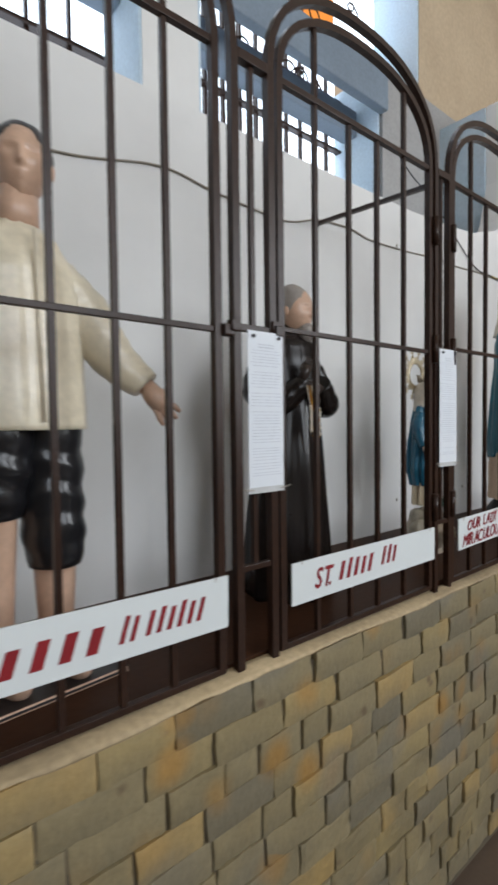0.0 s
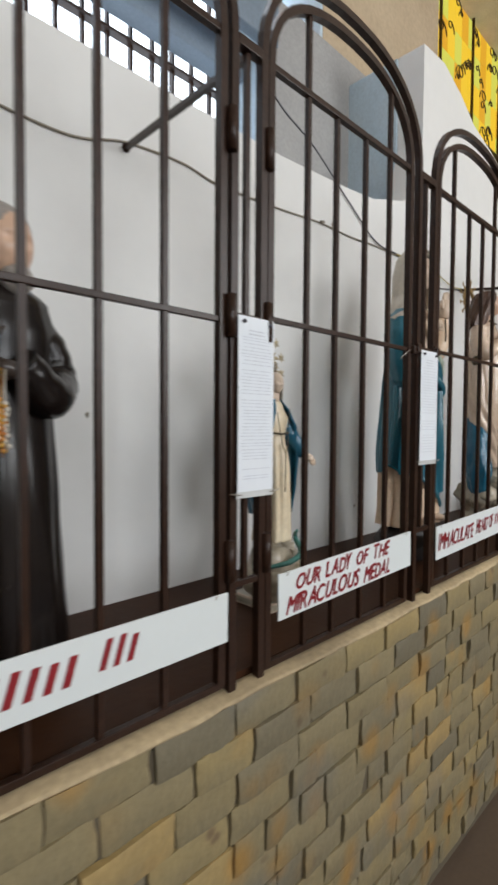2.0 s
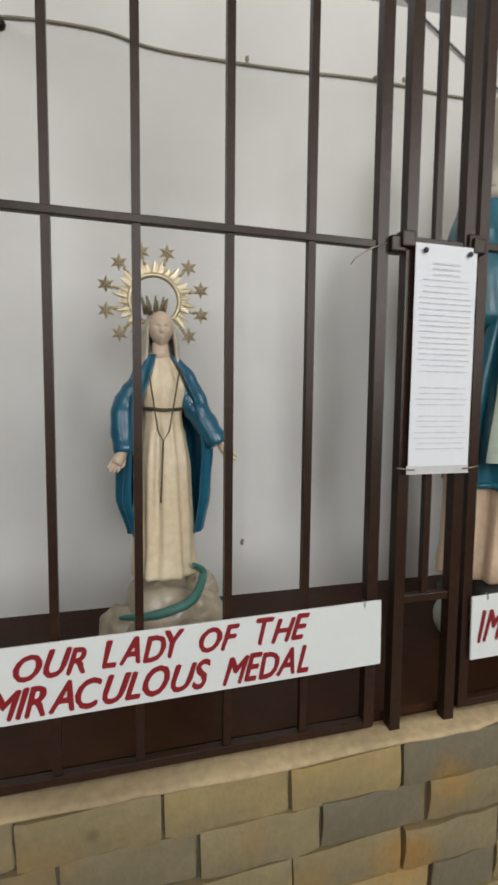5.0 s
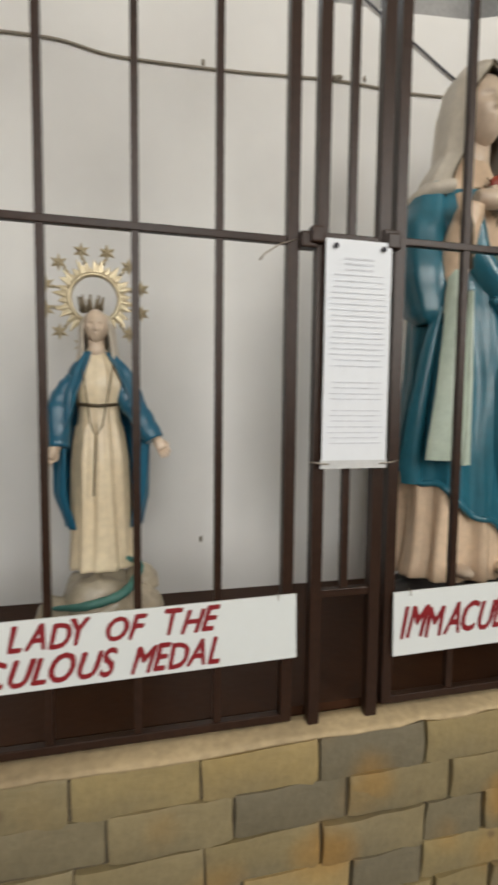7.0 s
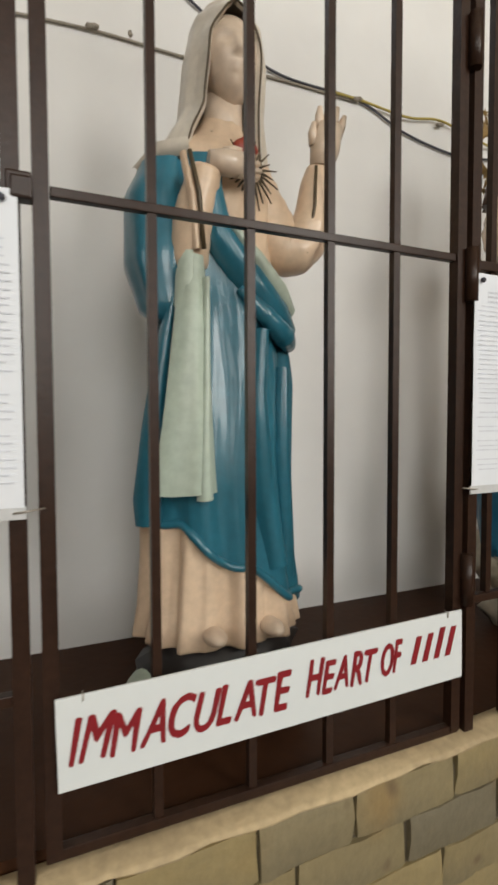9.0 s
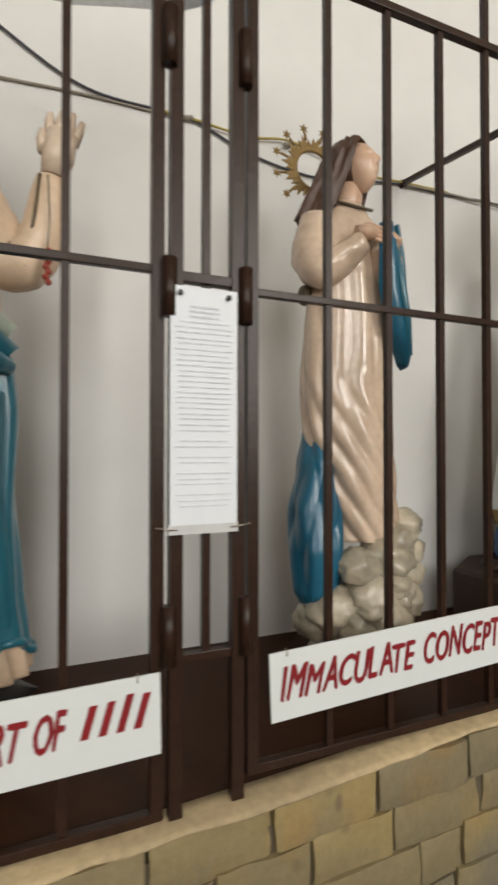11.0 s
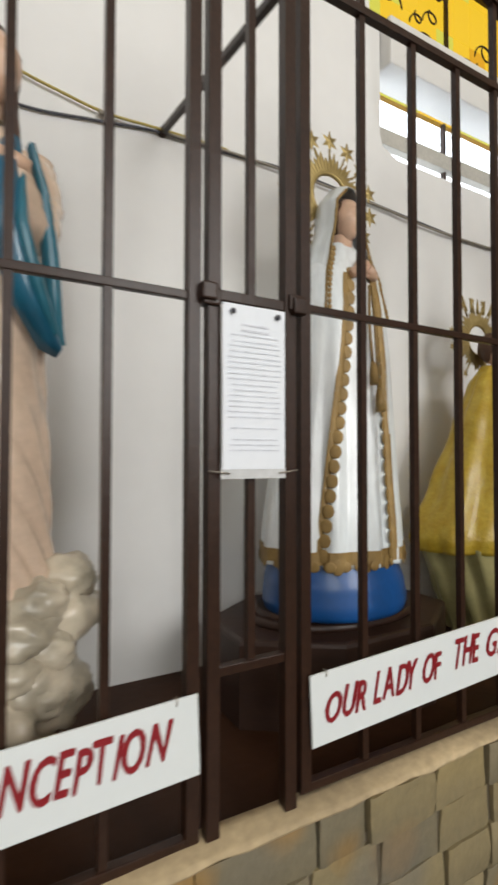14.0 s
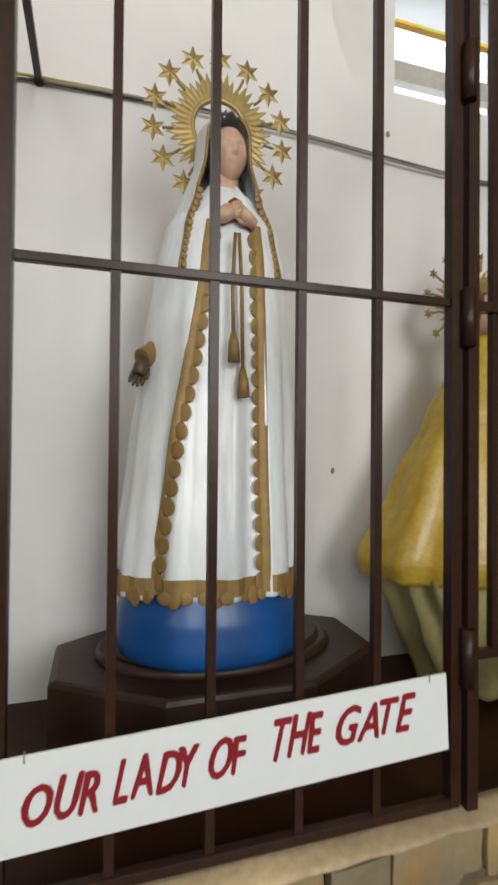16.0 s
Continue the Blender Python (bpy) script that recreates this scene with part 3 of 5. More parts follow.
def arch(x0, x1, z0, rise, n=22):
    c, h = (x0 + x1) / 2, (x1 - x0) / 2
    out = []
    for i in range(n + 1):
        a = math.pi * i / n
        out.append((c - h * math.copysign(abs(math.cos(a)) ** 0.85, math.cos(a)), z0 + rise * math.sin(a) ** 0.85))
    return out


def gate(i, x0, x1, hinge_right):
    RZ, low = RAILS[i], ledge((x0 + x1) / 2) + 0.016
    g = thing("gate", ((x0 + x1) / 2, 0, LEDGE), "dark brown arched iron bar gate, closed, above the brick wall", "gate", "gates of the grille")
    ox, oz = (x0 + x1) / 2, LEDGE
    def P(name, bm, mat=M_IRON, label="", smooth=False):
        bmesh.ops.translate(bm, verts=bm.verts, vec=(-ox, 0, -oz))
        return part(name, bm, mat, g, label, smooth)
    line = [(x0 + POST, 0, low)] + [(x, 0, z) for x, z in arch(x0 + POST, x1 - POST, TOP, 0.225)] + [(x1 - POST, 0, low)]
    P("gate_frame", tube(bmesh.new(), line, POST, square=True))
    P("bottom_rail", box(bmesh.new(), (x0, -POST * 0.8, low - 0.006), (x1, POST * 0.8, low + 0.009), 0.002))
    P("middle_rail", box(bmesh.new(), (x0 + 0.02, -BAR, RZ - BAR), (x1 - 0.02, BAR, RZ + BAR), 0.0015))
    P("top_rail", box(bmesh.new(), (x0 + 0.02, -POST * 0.8, TOP - POST * 0.8), (x1 - 0.02, POST * 0.8, TOP + POST * 0.8), 0.0015))
    step = (x1 - x0) / 5
    for k in range(1, 5):
        x = BARS_X[i][k - 1] if i in BARS_X else x0 + step * k + 0.003
        z = TOP
        if k in (1, 4):
            z = TOP + 0.225 * math.sin(math.acos(abs(x - ox) / ((x1 - x0) / 2))) ** 0.85
        P("bar", tube(bmesh.new(), [(x, 0.002, low), (x, 0.002, RZ), (x, 0.002, z)], BAR, square=True))
    hx, lx, s = (x1, x0, 1) if hinge_right else (x0, x1, -1)
    for z in (1.36, 1.885, 2.27):
        P("hinge", tube(bmesh.new(), [(hx + s * 0.006, -0.016, z - 0.045), (hx + s * 0.006, -0.016, z + 0.045)], 0.011, 10))
    bm = bmesh.new()
    box(bm, (min(lx, lx - s * 0.028), -0.02, RZ - 0.013), (max(lx, lx - s * 0.028), 0.004, RZ + 0.013), 0.003)
    P("latch", bm)
    return g


def panel(x0, x1, latch_left, latch_right, RZ):
    g = thing("grille_panel", ((x0 + x1) / 2, FIX_Y, LEDGE), "narrow fixed iron panel between two gates", "grille", "fixed panels of the grille")
    ox = (x0 + x1) / 2
    low = ledge(ox) + 0.235
    def P(name, bm):
        bmesh.ops.translate(bm, verts=bm.verts, vec=(-ox, 0, -LEDGE))
        return part(name, bm, M_IRON, g)
    for x in (x0, x1):
        P("post", tube(bmesh.new(), [(x, 0, ledge(x) + 0.001), (x, 0, TOP)], POST * 1.05, square=True))
    P("bar", tube(bmesh.new(), [(ox, 0.004, low), (ox, 0.004, TOP)], BAR, square=True))
    for z, h in ((low, 0.007), (RZ, 0.008), (TOP, 0.011)):
        P("rail", box(bmesh.new(), (x0 + 0.01, -h, z - h), (x1 - 0.01, h, z + h), 0.0015))
    for flag, x, s in ((latch_left, x0, -1), (latch_right, x1, 1)):
        if flag:
            P("latch_eye", box(bmesh.new(), (min(x, x + s * 0.024), -0.022, RZ - 0.013), (max(x, x + s * 0.024), 0.0, RZ + 0.013), 0.003))
    return g


PANELS = []
for i, (x0, x1) in enumerate(GATES):
    gate(i, x0, x1, HINGE_RIGHT[i])
    if i + 1 < len(GATES):
        nx = GATES[i + 1][0]
        tight = HINGE_RIGHT[i]
        a, b = (x1 + 0.018, nx - 0.018) if tight else (x1 + (0.020 if i == 6 else 0.040), nx - 0.023)
        PANELS.append((a, b))
        panel(a, b, not tight, not tight, (RAILS[i] + RAILS[i + 1]) / 2)
for i in range(1, len(GATES)):
    a, b = (PANELS[i - 1][1], PANELS[i][0]) if i < len(PANELS) else (PANELS[i - 1][1], GATES[i][1] + 0.03)
    bm = tube(bmesh.new(), [(x, FIX_Y, z) for x, z in arch(a, b, TOP, 0.275)], POST, square=True)
    tagged(mesh_object("arch_frame", bm, M_IRON), "dark brown fixed iron arch over a gate", "arch", "fixed arches of the grille")

# stays that tie the grille to the wall
for p, q in (((1.70, 0.004, TOP - 0.02), (1.762, 0.606, 2.515)), ((4.255, 0.004, TOP), (4.238, 0.606, 2.545))):
    bm = tube(bmesh.new(), [p, q], 0.0075, square=True)
    ball(bm, q, 0.014, seg=8, rings=6)
    tagged(mesh_object("wall_stay", bm, M_IRON), "thin iron stay from grille to wall", "bracket", "stays of the grille")

# ---- signs ----
GLYPHS = {}


def glyph(ch):
    """The outline of one letter as plain vertices and faces, 1 high, from x = 0."""
    if ch not in GLYPHS:
        c = bpy.data.curves.new("letter", "FONT")
        c.body, c.size, c.shear, c.resolution_u = ch, 1.0, 0.36, 3
        ob = bpy.data.objects.new("letter", c)
        scene.collection.objects.link(ob)
        bpy.context.view_layer.update()
        me = bpy.data.meshes.new_from_object(ob.evaluated_get(bpy.context.evaluated_depsgraph_get()))
        bpy.data.objects.remove(ob)
        xs = [v.co.x for v in me.vertices]
        GLYPHS[ch] = ([(v.co.x - min(xs), v.co.y) for v in me.vertices], [tuple(p.vertices) for p in me.polygons], max(xs) - min(xs))
        bpy.data.meshes.remove(me)
    return GLYPHS[ch]


@functools.lru_cache(None)
def sides(ch):
    """How far a letter reaches to the left and right at nine heights."""
    pts, faces, wide = glyph(ch)
    left, right = [9.0] * 9, [-9.0] * 9
    for f in faces:
        for a, b in zip(f, f[1:] + f[:1]):
            for n in range(13):
                x = pts[a][0] + (pts[b][0] - pts[a][0]) * n / 12
                z = pts[a][1] + (pts[b][1] - pts[a][1]) * n / 12
                k = min(8, max(0, int(z / 0.72 * 9)))
                left[k], right[k] = min(left[k], x), max(right[k], x)
    return left, right


def spacing(a, b):
    """The gap between two letters' boxes that brings their strokes to an even distance."""
    far = glyph(a)[2]
    room = min(far - p + q for p, q in zip(sides(a)[1], sides(b)[0]) if p > -5 and q < 5)
    return 0.115 - room


def letter(ch, width, height, parent, x, z):
    """One brush-painted letter on a board: thick strokes, slightly uneven in size and lean."""
    pts, faces, wide = glyph(ch)
    kx, kz = width / wide, height / 0.70 * random.uniform(0.94, 1.08)
    lean, lift = random.uniform(-0.05, 0.08), random.uniform(-0.002, 0.002)
    verts, polys = [], []
    for n, (dx, dz) in enumerate(((-0.0017, 0.0), (0.0, 0.0010), (0.0018, -0.0002), (0.0006, -0.0016))):
        base = len(verts)
        for px, pz in pts:
            rag = 0.0009 * noise.noise(Vector((px * 9 + x * 50, pz * 9, n)))
            thin = (1.0 if pz > 0.25 else 0.5 + 2.0 * pz) * (1 + 0.6 * noise.noise(Vector((px * 4 + x * 31, pz * 4, 1))))
            verts.append((px * kx + pz * lean * kz + dx * thin + rag, -0.0028 - 0.00025 * n, pz * kz + dz))
        polys += [tuple(base + k for k in f) for f in faces]
    me = bpy.data.meshes.new("letter")
    me.from_pydata(verts, [], polys)
    me.materials.append(M_RED)
    ob = new("letter", me)
    ob.parent, ob.location = parent, (x, 0, z + lift)


def sign(x0, x1, zl, zr, words, label, drop=0.115, edge=None):
    """A painted board. Words: text or a count of plain bars, from, to (shares of x0 to x1), height of the base line over the board's middle, letter height."""
    left, right = edge or (x0, x1)
    cx, cz = (left + right) / 2, (zl + zr) / 2 - drop / 2
    s = thing("name_sign", (cx, -0.0165, cz), label, "sign", "signs on the gates")
    s.rotation_euler = (0, -math.atan2(zr - zl, right - left), 0)
    w = (right - left) / 2
    part("board", box(bmesh.new(), (-w, -0.002, -drop / 2), (w, 0.002, drop / 2), 0.0008), M_SIGN, s)
    for text, a, b, z, height in words:
        u, v = x0 + (x1 - x0) * a - cx, x0 + (x1 - x0) * b - cx
        if isinstance(text, str):
            wides = [glyph(ch)[2] for ch in text]
            gaps = [spacing(a, b) for a, b in zip(text, text[1:])] + [0.0]
            k = (v - u) / (sum(wides) + sum(gaps))
            for ch, wd, gap in zip(text, wides, gaps):
                letter(ch, wd * k, height, s, u, z)
                u += (wd + gap) * k
        else:
            for n in range(text):
                p, q = u + (v - u) * (n + 0.20) / text, u + (v - u) * (n + 0.66) / text
                bm = box(bmesh.new(), (p, -0.0036, z), (q, -0.0026, z + height * random.uniform(0.9, 1.05)), 0.0004)
                for e in bm.verts:
                    e.co.x += (e.co.z - z) * 0.30
                part("lettering_bar", bm, M_RED, s, "dark red painted bar")
    for ex in (-0.9, 0.9):
        part("tie_wire", tube(bmesh.new(), [(ex * w, -0.003, drop / 2 - 0.008), (ex * w, -0.004, drop / 2 + 0.001), (ex * w, 0.004, drop / 2 + 0.002)], 0.001, 5), M_WIRE, s)
    return s


BARS = "white board sign with red painted bars, tied to the gate"
HAND = "white board sign with dark red brush lettering, tied to the gate"
sign(0.06, 0.774, 1.323, 1.310, [(7, 0.12, 0.60, -0.030, 0.05), (2, 0.629, 0.69, -0.026, 0.05), (6, 0.706, 0.906, -0.024, 0.05)], BARS)
sign(0.973, 1.639, 1.297, 1.294, [("ST.", 0.125, 0.215, -0.026, 0.050), (5, 0.255, 0.49, -0.023, 0.052), (3, 0.543, 0.665, -0.016, 0.052)], BARS, 0.107)
sign(1.800, 2.438, 1.299, 1.310, [("OUR", 0.10, 0.25, 0.008, 0.038), ("LADY", 0.285, 0.475, 0.010, 0.040), ("OF", 0.51, 0.605, 0.010, 0.038), ("THE", 0.655, 0.79, 0.010, 0.040),
     ("MIRACULOUS", 0.04, 0.535, -0.046, 0.043), ("MEDAL", 0.566, 0.79, -0.046, 0.042)], "white board sign with two lines of dark red brush lettering", 0.1125)
sign(2.622, 3.292, 1.297, 1.309, [("IMMACULATE", 0.02, 0.488, -0.027, 0.056), ("HEART", 0.521, 0.715, -0.022, 0.052), ("OF", 0.728, 0.790, -0.018, 0.050), (4, 0.808, 0.955, -0.014, 0.050)], HAND, 0.119, (2.622, 3.282))
sign(3.452, 4.085, 1.308, 1.333, [("IMMACULATE", 0.04, 0.475, -0.022, 0.053), ("CONCEPTION", 0.505, 0.93, -0.020, 0.053)], HAND, 0.112, (3.460, 4.083))
sign(4.268, 4.902, 1.316, 1.343, [("OUR", 0.055, 0.19, -0.024, 0.048), ("LADY", 0.215, 0.387, -0.021, 0.050), ("OF", 0.405, 0.49, -0.017, 0.050), ("THE", 0.544, 0.664, -0.014, 0.052), ("GATE", 0.692, 0.893, -0.012, 0.052)], HAND, 0.115, (4.276, 4.893))
sign(5.075, 5.70, 1.34, 1.345, [(5, 0.1, 0.4, -0.026, 0.054), (7, 0.46, 0.9, -0.026, 0.054)], BARS)

# ---- statues ----
def statue(name, bm, mats, at, turn, label):
    ob = mesh_object(name, bm, mats)
    ob.location, ob.rotation_euler = at, (0, 0, turn)
    return tagged(ob, label, "statue", "statues behind the grille")


def limb(bm, pts, radii, mat, seg=18, wrinkle=0.05, seed=1.0, crease=0.16):
    """A sleeve or leg through points, eased, with creases across it."""
    pts = [Vector(p) for p in pts]
    out, rad = [], []
    n = 9
    for i in range(len(pts) - 1):
        p0, p1, p2, p3 = pts[max(i - 1, 0)], pts[i], pts[i + 1], pts[min(i + 2, len(pts) - 1)]
        for k in range(n + (i == len(pts) - 2)):
            u = k / n
            out.append(0.5 * ((2 * p1) + (p2 - p0) * u + (2 * p0 - 5 * p1 + 4 * p2 - p3) * u * u + (3 * p1 - p0 - 3 * p2 + p3) * u ** 3))
            r = radii[i] + (radii[i + 1] - radii[i]) * u
            rad.append(r * (1 + wrinkle * math.sin(len(out) * 1.9 + seed)))
    before = set(bm.verts)
    tube(bm, out, rad, seg, mat)
    if wrinkle and crease:
        big = max(radii)
        for v in bm.verts:
            if v not in before:
                q = Vector((v.co.x * 16 + seed, v.co.y * 16, v.co.z * 30))
                k = noise.noise(q)
                v.co += noise.noise_vector(q * 0.7) * big * crease + Vector((0, -1, 0)) * big * crease * 0.6 * (1 - abs(k) * 2.5)


def ribbon(bm, pts, width, thick, mat):
    """A flat band of cloth or trim through points; width is one number or one for each point."""
    pts = [Vector(p) for p in pts]
    n = len(pts)
    ww = width if isinstance(width, (list, tuple)) else [width] * n
    prev = None
    for i, p in enumerate(pts):
        d = (pts[min(i + 1, n - 1)] - pts[max(i - 1, 0)]).normalized()
        side = d.cross(Vector((0, -1, 0))).normalized()
        ring = [bm.verts.new(p + side * ww[i] / 2 * s + Vector((0, t * thick, 0))) for s, t in ((-1, 0.6), (-0.6, -0.7), (0, -1), (0.6, -0.7), (1, 0.6))]
        if prev:
            for k in range(4):
                f = bm.faces.new((prev[k], prev[k + 1], ring[k + 1], ring[k]))
                f.material_index, f.smooth = mat, True
        prev = ring


# man in a cream shirt and black rolled breeches
bm = bmesh.new()
SK, HR, SH, BK, DK = range(5)
for x, hem, yy in ((-0.062, 0.365, 0.0), (0.058, 0.25, -0.01)):
    limb(bm, [(x, yy, 0.05), (x * 1.05, yy + 0.01, 0.20), (x, yy, 0.42)], [0.030, 0.043, 0.05], SK, wrinkle=0.0)
    ball(bm, (x + 0.01, yy - 0.045, 0.035), (0.032, 0.075, 0.035), SK)
    loft(bm, [(hem - 0.01, x, yy, 0.052, 0.056), (hem + 0.03, x, yy, 0.064, 0.066), (0.45, x * 0.9, 0, 0.070, 0.076), (0.58, x * 0.8, 0, 0.075, 0.08)], BK, 36, 30,
         lambda a, z: 0.05 * math.sin(z * 85 + 1.4 * math.sin(a * 2 + z * 14)) * (1.0 if z < 0.5 else 0.3))
loft(bm, [(0.535, 0, 0, 0.138, 0.105), (0.60, 0, 0, 0.135, 0.105), (0.75, 0, 0, 0.128, 0.095), (0.86, 0, 0, 0.125, 0.085), (0.93, 0, 0.005, 0.085, 0.066), (0.965, 0, 0.005, 0.042, 0.042)], SH, 56, 40,
     folds(0.035, 7, 2.0))
tube(bm, [(0.0, -0.088, 0.93), (0.0, -0.098, 0.75), (0.0, -0.115, 0.55)], 0.004, 6, SH)
limb(bm, [(0.062, 0, 0.868), (0.135, -0.005, 0.80), (0.195, -0.02, 0.71), (0.255, -0.075, 0.635)], [0.055, 0.06, 0.054, 0.036], SH, seed=2, wrinkle=0.02, crease=0.08)
limb(bm, [(-0.062, 0, 0.868), (-0.13, -0.005, 0.80), (-0.17, -0.02, 0.71), (-0.215, -0.06, 0.63)], [0.055, 0.06, 0.054, 0.036], SH, seed=4, wrinkle=0.02, crease=0.08)
hand(bm, (0.260, -0.080, 0.628), SK, (0.45, -0.40, -0.8), 0.066, 0.4)
hand(bm, (-0.217, -0.065, 0.625), SK, (-0.35, -0.45, -0.8), 0.062, 0.4)
tube(bm, [(0, 0.0, 0.94), (0, -0.01, 1.03)], [0.045, 0.04], 14, SK)
head(bm, (0.008, -0.012, 1.08), 0.165, SK, HR, face=-0.38, crop=True)
box(bm, (-0.16, -0.13, 0.0), (0.16, 0.12, 0.012), 0.003, DK)
statue("man_statue", bm, [M_SKIN, M_HAIR, M_SHIRT, M_BLACK, M_DARKBASE], (0.430, 0.265, STAGE), 0.10, "painted statue in a cream shirt and black rolled breeches").scale = (1.05, 1.05, 1.035)

# bearded friar
bm = bmesh.new()
SK, HR, HB, GL = range(4)
loft(bm, [(0.0, 0, 0, 0.155, 0.14), (0.10, 0, 0, 0.150, 0.135), (0.40, 0, 0, 0.132, 0.118), (0.62, 0, 0, 0.120, 0.105), (0.76, 0, 0, 0.130, 0.095), (0.83, 0, 0, 0.112, 0.082), (0.875, 0, 0.01, 0.060, 0.058), (0.89, 0, 0.01, 0.045, 0.045)], HB, 72, 60,
     lambda a, z: folds(0.075, 9, 1.0, 1.0)(a, z) * max(0.15, min(1, (0.66 - z) / 0.4)))
for s in (-1, 1):
    limb(bm, [(s * 0.066, 0.01, 0.792), (s * 0.104, 0.0, 0.745), (s * 0.124, -0.01, 0.67), (s * 0.095, -0.09, 0.635), (s * 0.03, -0.135, 0.69)], [0.040, 0.048, 0.050, 0.046, 0.036], HB, seed=s, wrinkle=0.03, crease=0.10)
hand(bm, (-0.040, -0.145, 0.712), GL, (0.45, -0.1, 0.8), 0.044)
hand(bm, (0.025, -0.15, 0.675), GL, (-0.9, -0.15, 0.2), 0.044)
loft(bm, [(0.81, 0, 0.01, 0.105, 0.088), (0.86, 0, 0.015, 0.078, 0.078), (0.895, 0, 0.03, 0.058, 0.062)], HB, 40, 10, folds(0.06, 5, 3))
head(bm, (0.020, -0.02, 0.940), 0.166, SK, HR, face=0.40, crop=True)
ball(bm, (0.040, -0.062, 0.868), (0.034, 0.030, 0.032), HR, 28, 20, lump=0.12)
statue("friar_statue", bm, [M_SKIN, M_GREY, M_HABIT, M_GLOVE], (1.275, 0.305, STAGE), -0.18, "painted statue of a grey-bearded friar in a dark brown habit").scale = (0.95, 0.97, 0.985)

rosaries = thing("rosary_bundle", (1.226, 0.146, STAGE + 0.675), "amber and pale bead rosaries hung over statue hands", "rosary")
for k in range(7):
    x = -0.022 + k * 0.007
    low = random.uniform(-0.19, -0.13)
    bm = bmesh.new()
    tube(bm, [(x, 0, 0.0), (x * 0.8, -0.012, low * 0.5), (x * 0.9, -0.012, low)], 0.0015, 5)
    for q in range(9):
        ball(bm, (x * 0.9 + random.uniform(-0.003, 0.003), -0.014, low * (0.45 + 0.06 * q)), 0.0055, seg=8, rings=6)
    part("strand", bm, M_ORANGE if k % 3 else M_WHITEBEAD, rosaries)

# small lady on a globe, open hands
bm = bmesh.new()
SK, HR, RB, BL, VE, HA, GR, CL, RM, CR = range(10)
for x, y, z, r in ((0, 0.0, 0.10, 0.088), (-0.075, -0.02, 0.09, 0.052), (0.078, -0.02, 0.10, 0.055), (-0.035, -0.065, 0.07, 0.050), (0.045, -0.065, 0.075, 0.050), (0.085, 0.02, 0.15, 0.04)):
    ball(bm, (x, y, z), (r, r * 0.9, r), CL, 28, 20, lump=0.2, seed=3 + x * 30)
box(bm, (-0.09, -0.085, 0.0), (0.09, 0.085, 0.03), 0.006, CL)
limb(bm, [(-0.085, -0.06, 0.135), (-0.02, -0.10, 0.15), (0.05, -0.085, 0.165), (0.085, -0.03, 0.20), (0.06, -0.06, 0.23)], [0.004, 0.009, 0.010, 0.008, 0.004], GR)
loft(bm, [(0.200, 0.008, 0, 0.066, 0.058), (0.27, 0.008, 0, 0.060, 0.055), (0.42, 0.006, 0, 0.054, 0.050), (0.53, 0.004, 0, 0.040, 0.038), (0.585, 0.004, 0, 0.056, 0.040), (0.63, 0.002, 0, 0.035, 0.03), (0.655, 0, 0, 0.020, 0.020)], RB, 72, 60,
     lambda a, z: folds(0.14, 8, 5.0, 3.0)(a, z) * (1 if z < 0.50 else 0.3))
cloak(bm, [(0.285, 0.012, 0.012, 0.076, 0.060), (0.36, 0.008, 0.01, 0.094, 0.068), (0.46, 0.012, 0.005, 0.096, 0.064), (0.56, 0.010, 0, 0.084, 0.054), (0.61, 0.008, 0.004, 0.062, 0.046), (0.65, 0.002, 0.008, 0.034, 0.034)],
      lambda z: (0.80 - 0.45 * max(0, (z - 0.5) / 0.15), 0.80 - 0.30 * max(0, (z - 0.5) / 0.15)), BL, 90, 60, folds(0.09, 9, 2.0, 2.0))
for s, hx, hz in ((-1, 0.074, 0.455), (1, 0.116, 0.470)):
    limb(bm, [(s * 0.042, 0, 0.592), (s * 0.072, -0.01, 0.54), (s * hx, -0.035, hz)], [0.022, 0.026, 0.021], BL, seed=s)
    hand(bm, (s * (hx + 0.004), -0.045, hz), SK, (s * 0.45, -0.5, -0.7), 0.030)
tube(bm, [(-0.035, -0.034, 0.543), (0.004, -0.044, 0.540), (0.042, -0.034, 0.543)], 0.0032, 8, RM)
tube(bm, [(-0.025, -0.046, 0.61), (-0.010, -0.058, 0.50), (0.0, -0.062, 0.48), (0.012, -0.058, 0.50), (0.034, -0.046, 0.62)], 0.0016, 6, RM)
tube(bm, [(0, -0.062, 0.48), (-0.006, -0.066, 0.36)], 0.0018, 6, RM)
tube(bm, [(0, -0.004, 0.635), (0, -0.012, 0.675)], [0.020, 0.016], 12, SK)
head(bm, (0, -0.014, 0.700), 0.072, SK, HR, cap=False)
cloak(bm, [(0.605, 0.004, 0.014, 0.056, 0.036), (0.65, 0.002, 0.012, 0.042, 0.040), (0.70, 0, 0.008, 0.037, 0.042), (0.724, 0, 0.004, 0.026, 0.03), (0.738, 0, 0.004, 0.004, 0.004)],
      lambda z: (0.72 - max(0, (z - 0.705) * 24), 0.72 - max(0, (z - 0.705) * 24)), VE, 40, 24)
for k in range(9):
    a = k * 2 * math.pi / 9
    tube(bm, [(-0.010 + 0.018 * math.sin(a), 0.005 - 0.018 * math.cos(a), 0.733), (-0.010 + 0.026 * math.sin(a), 0.005 - 0.026 * math.cos(a), 0.764)], [0.0055, 0.0018], 6, CR)
halo(bm, (-0.006, 0.045, 0.768), 0.052, 0.082, HA, 12, 0.019, 0.006, 30)
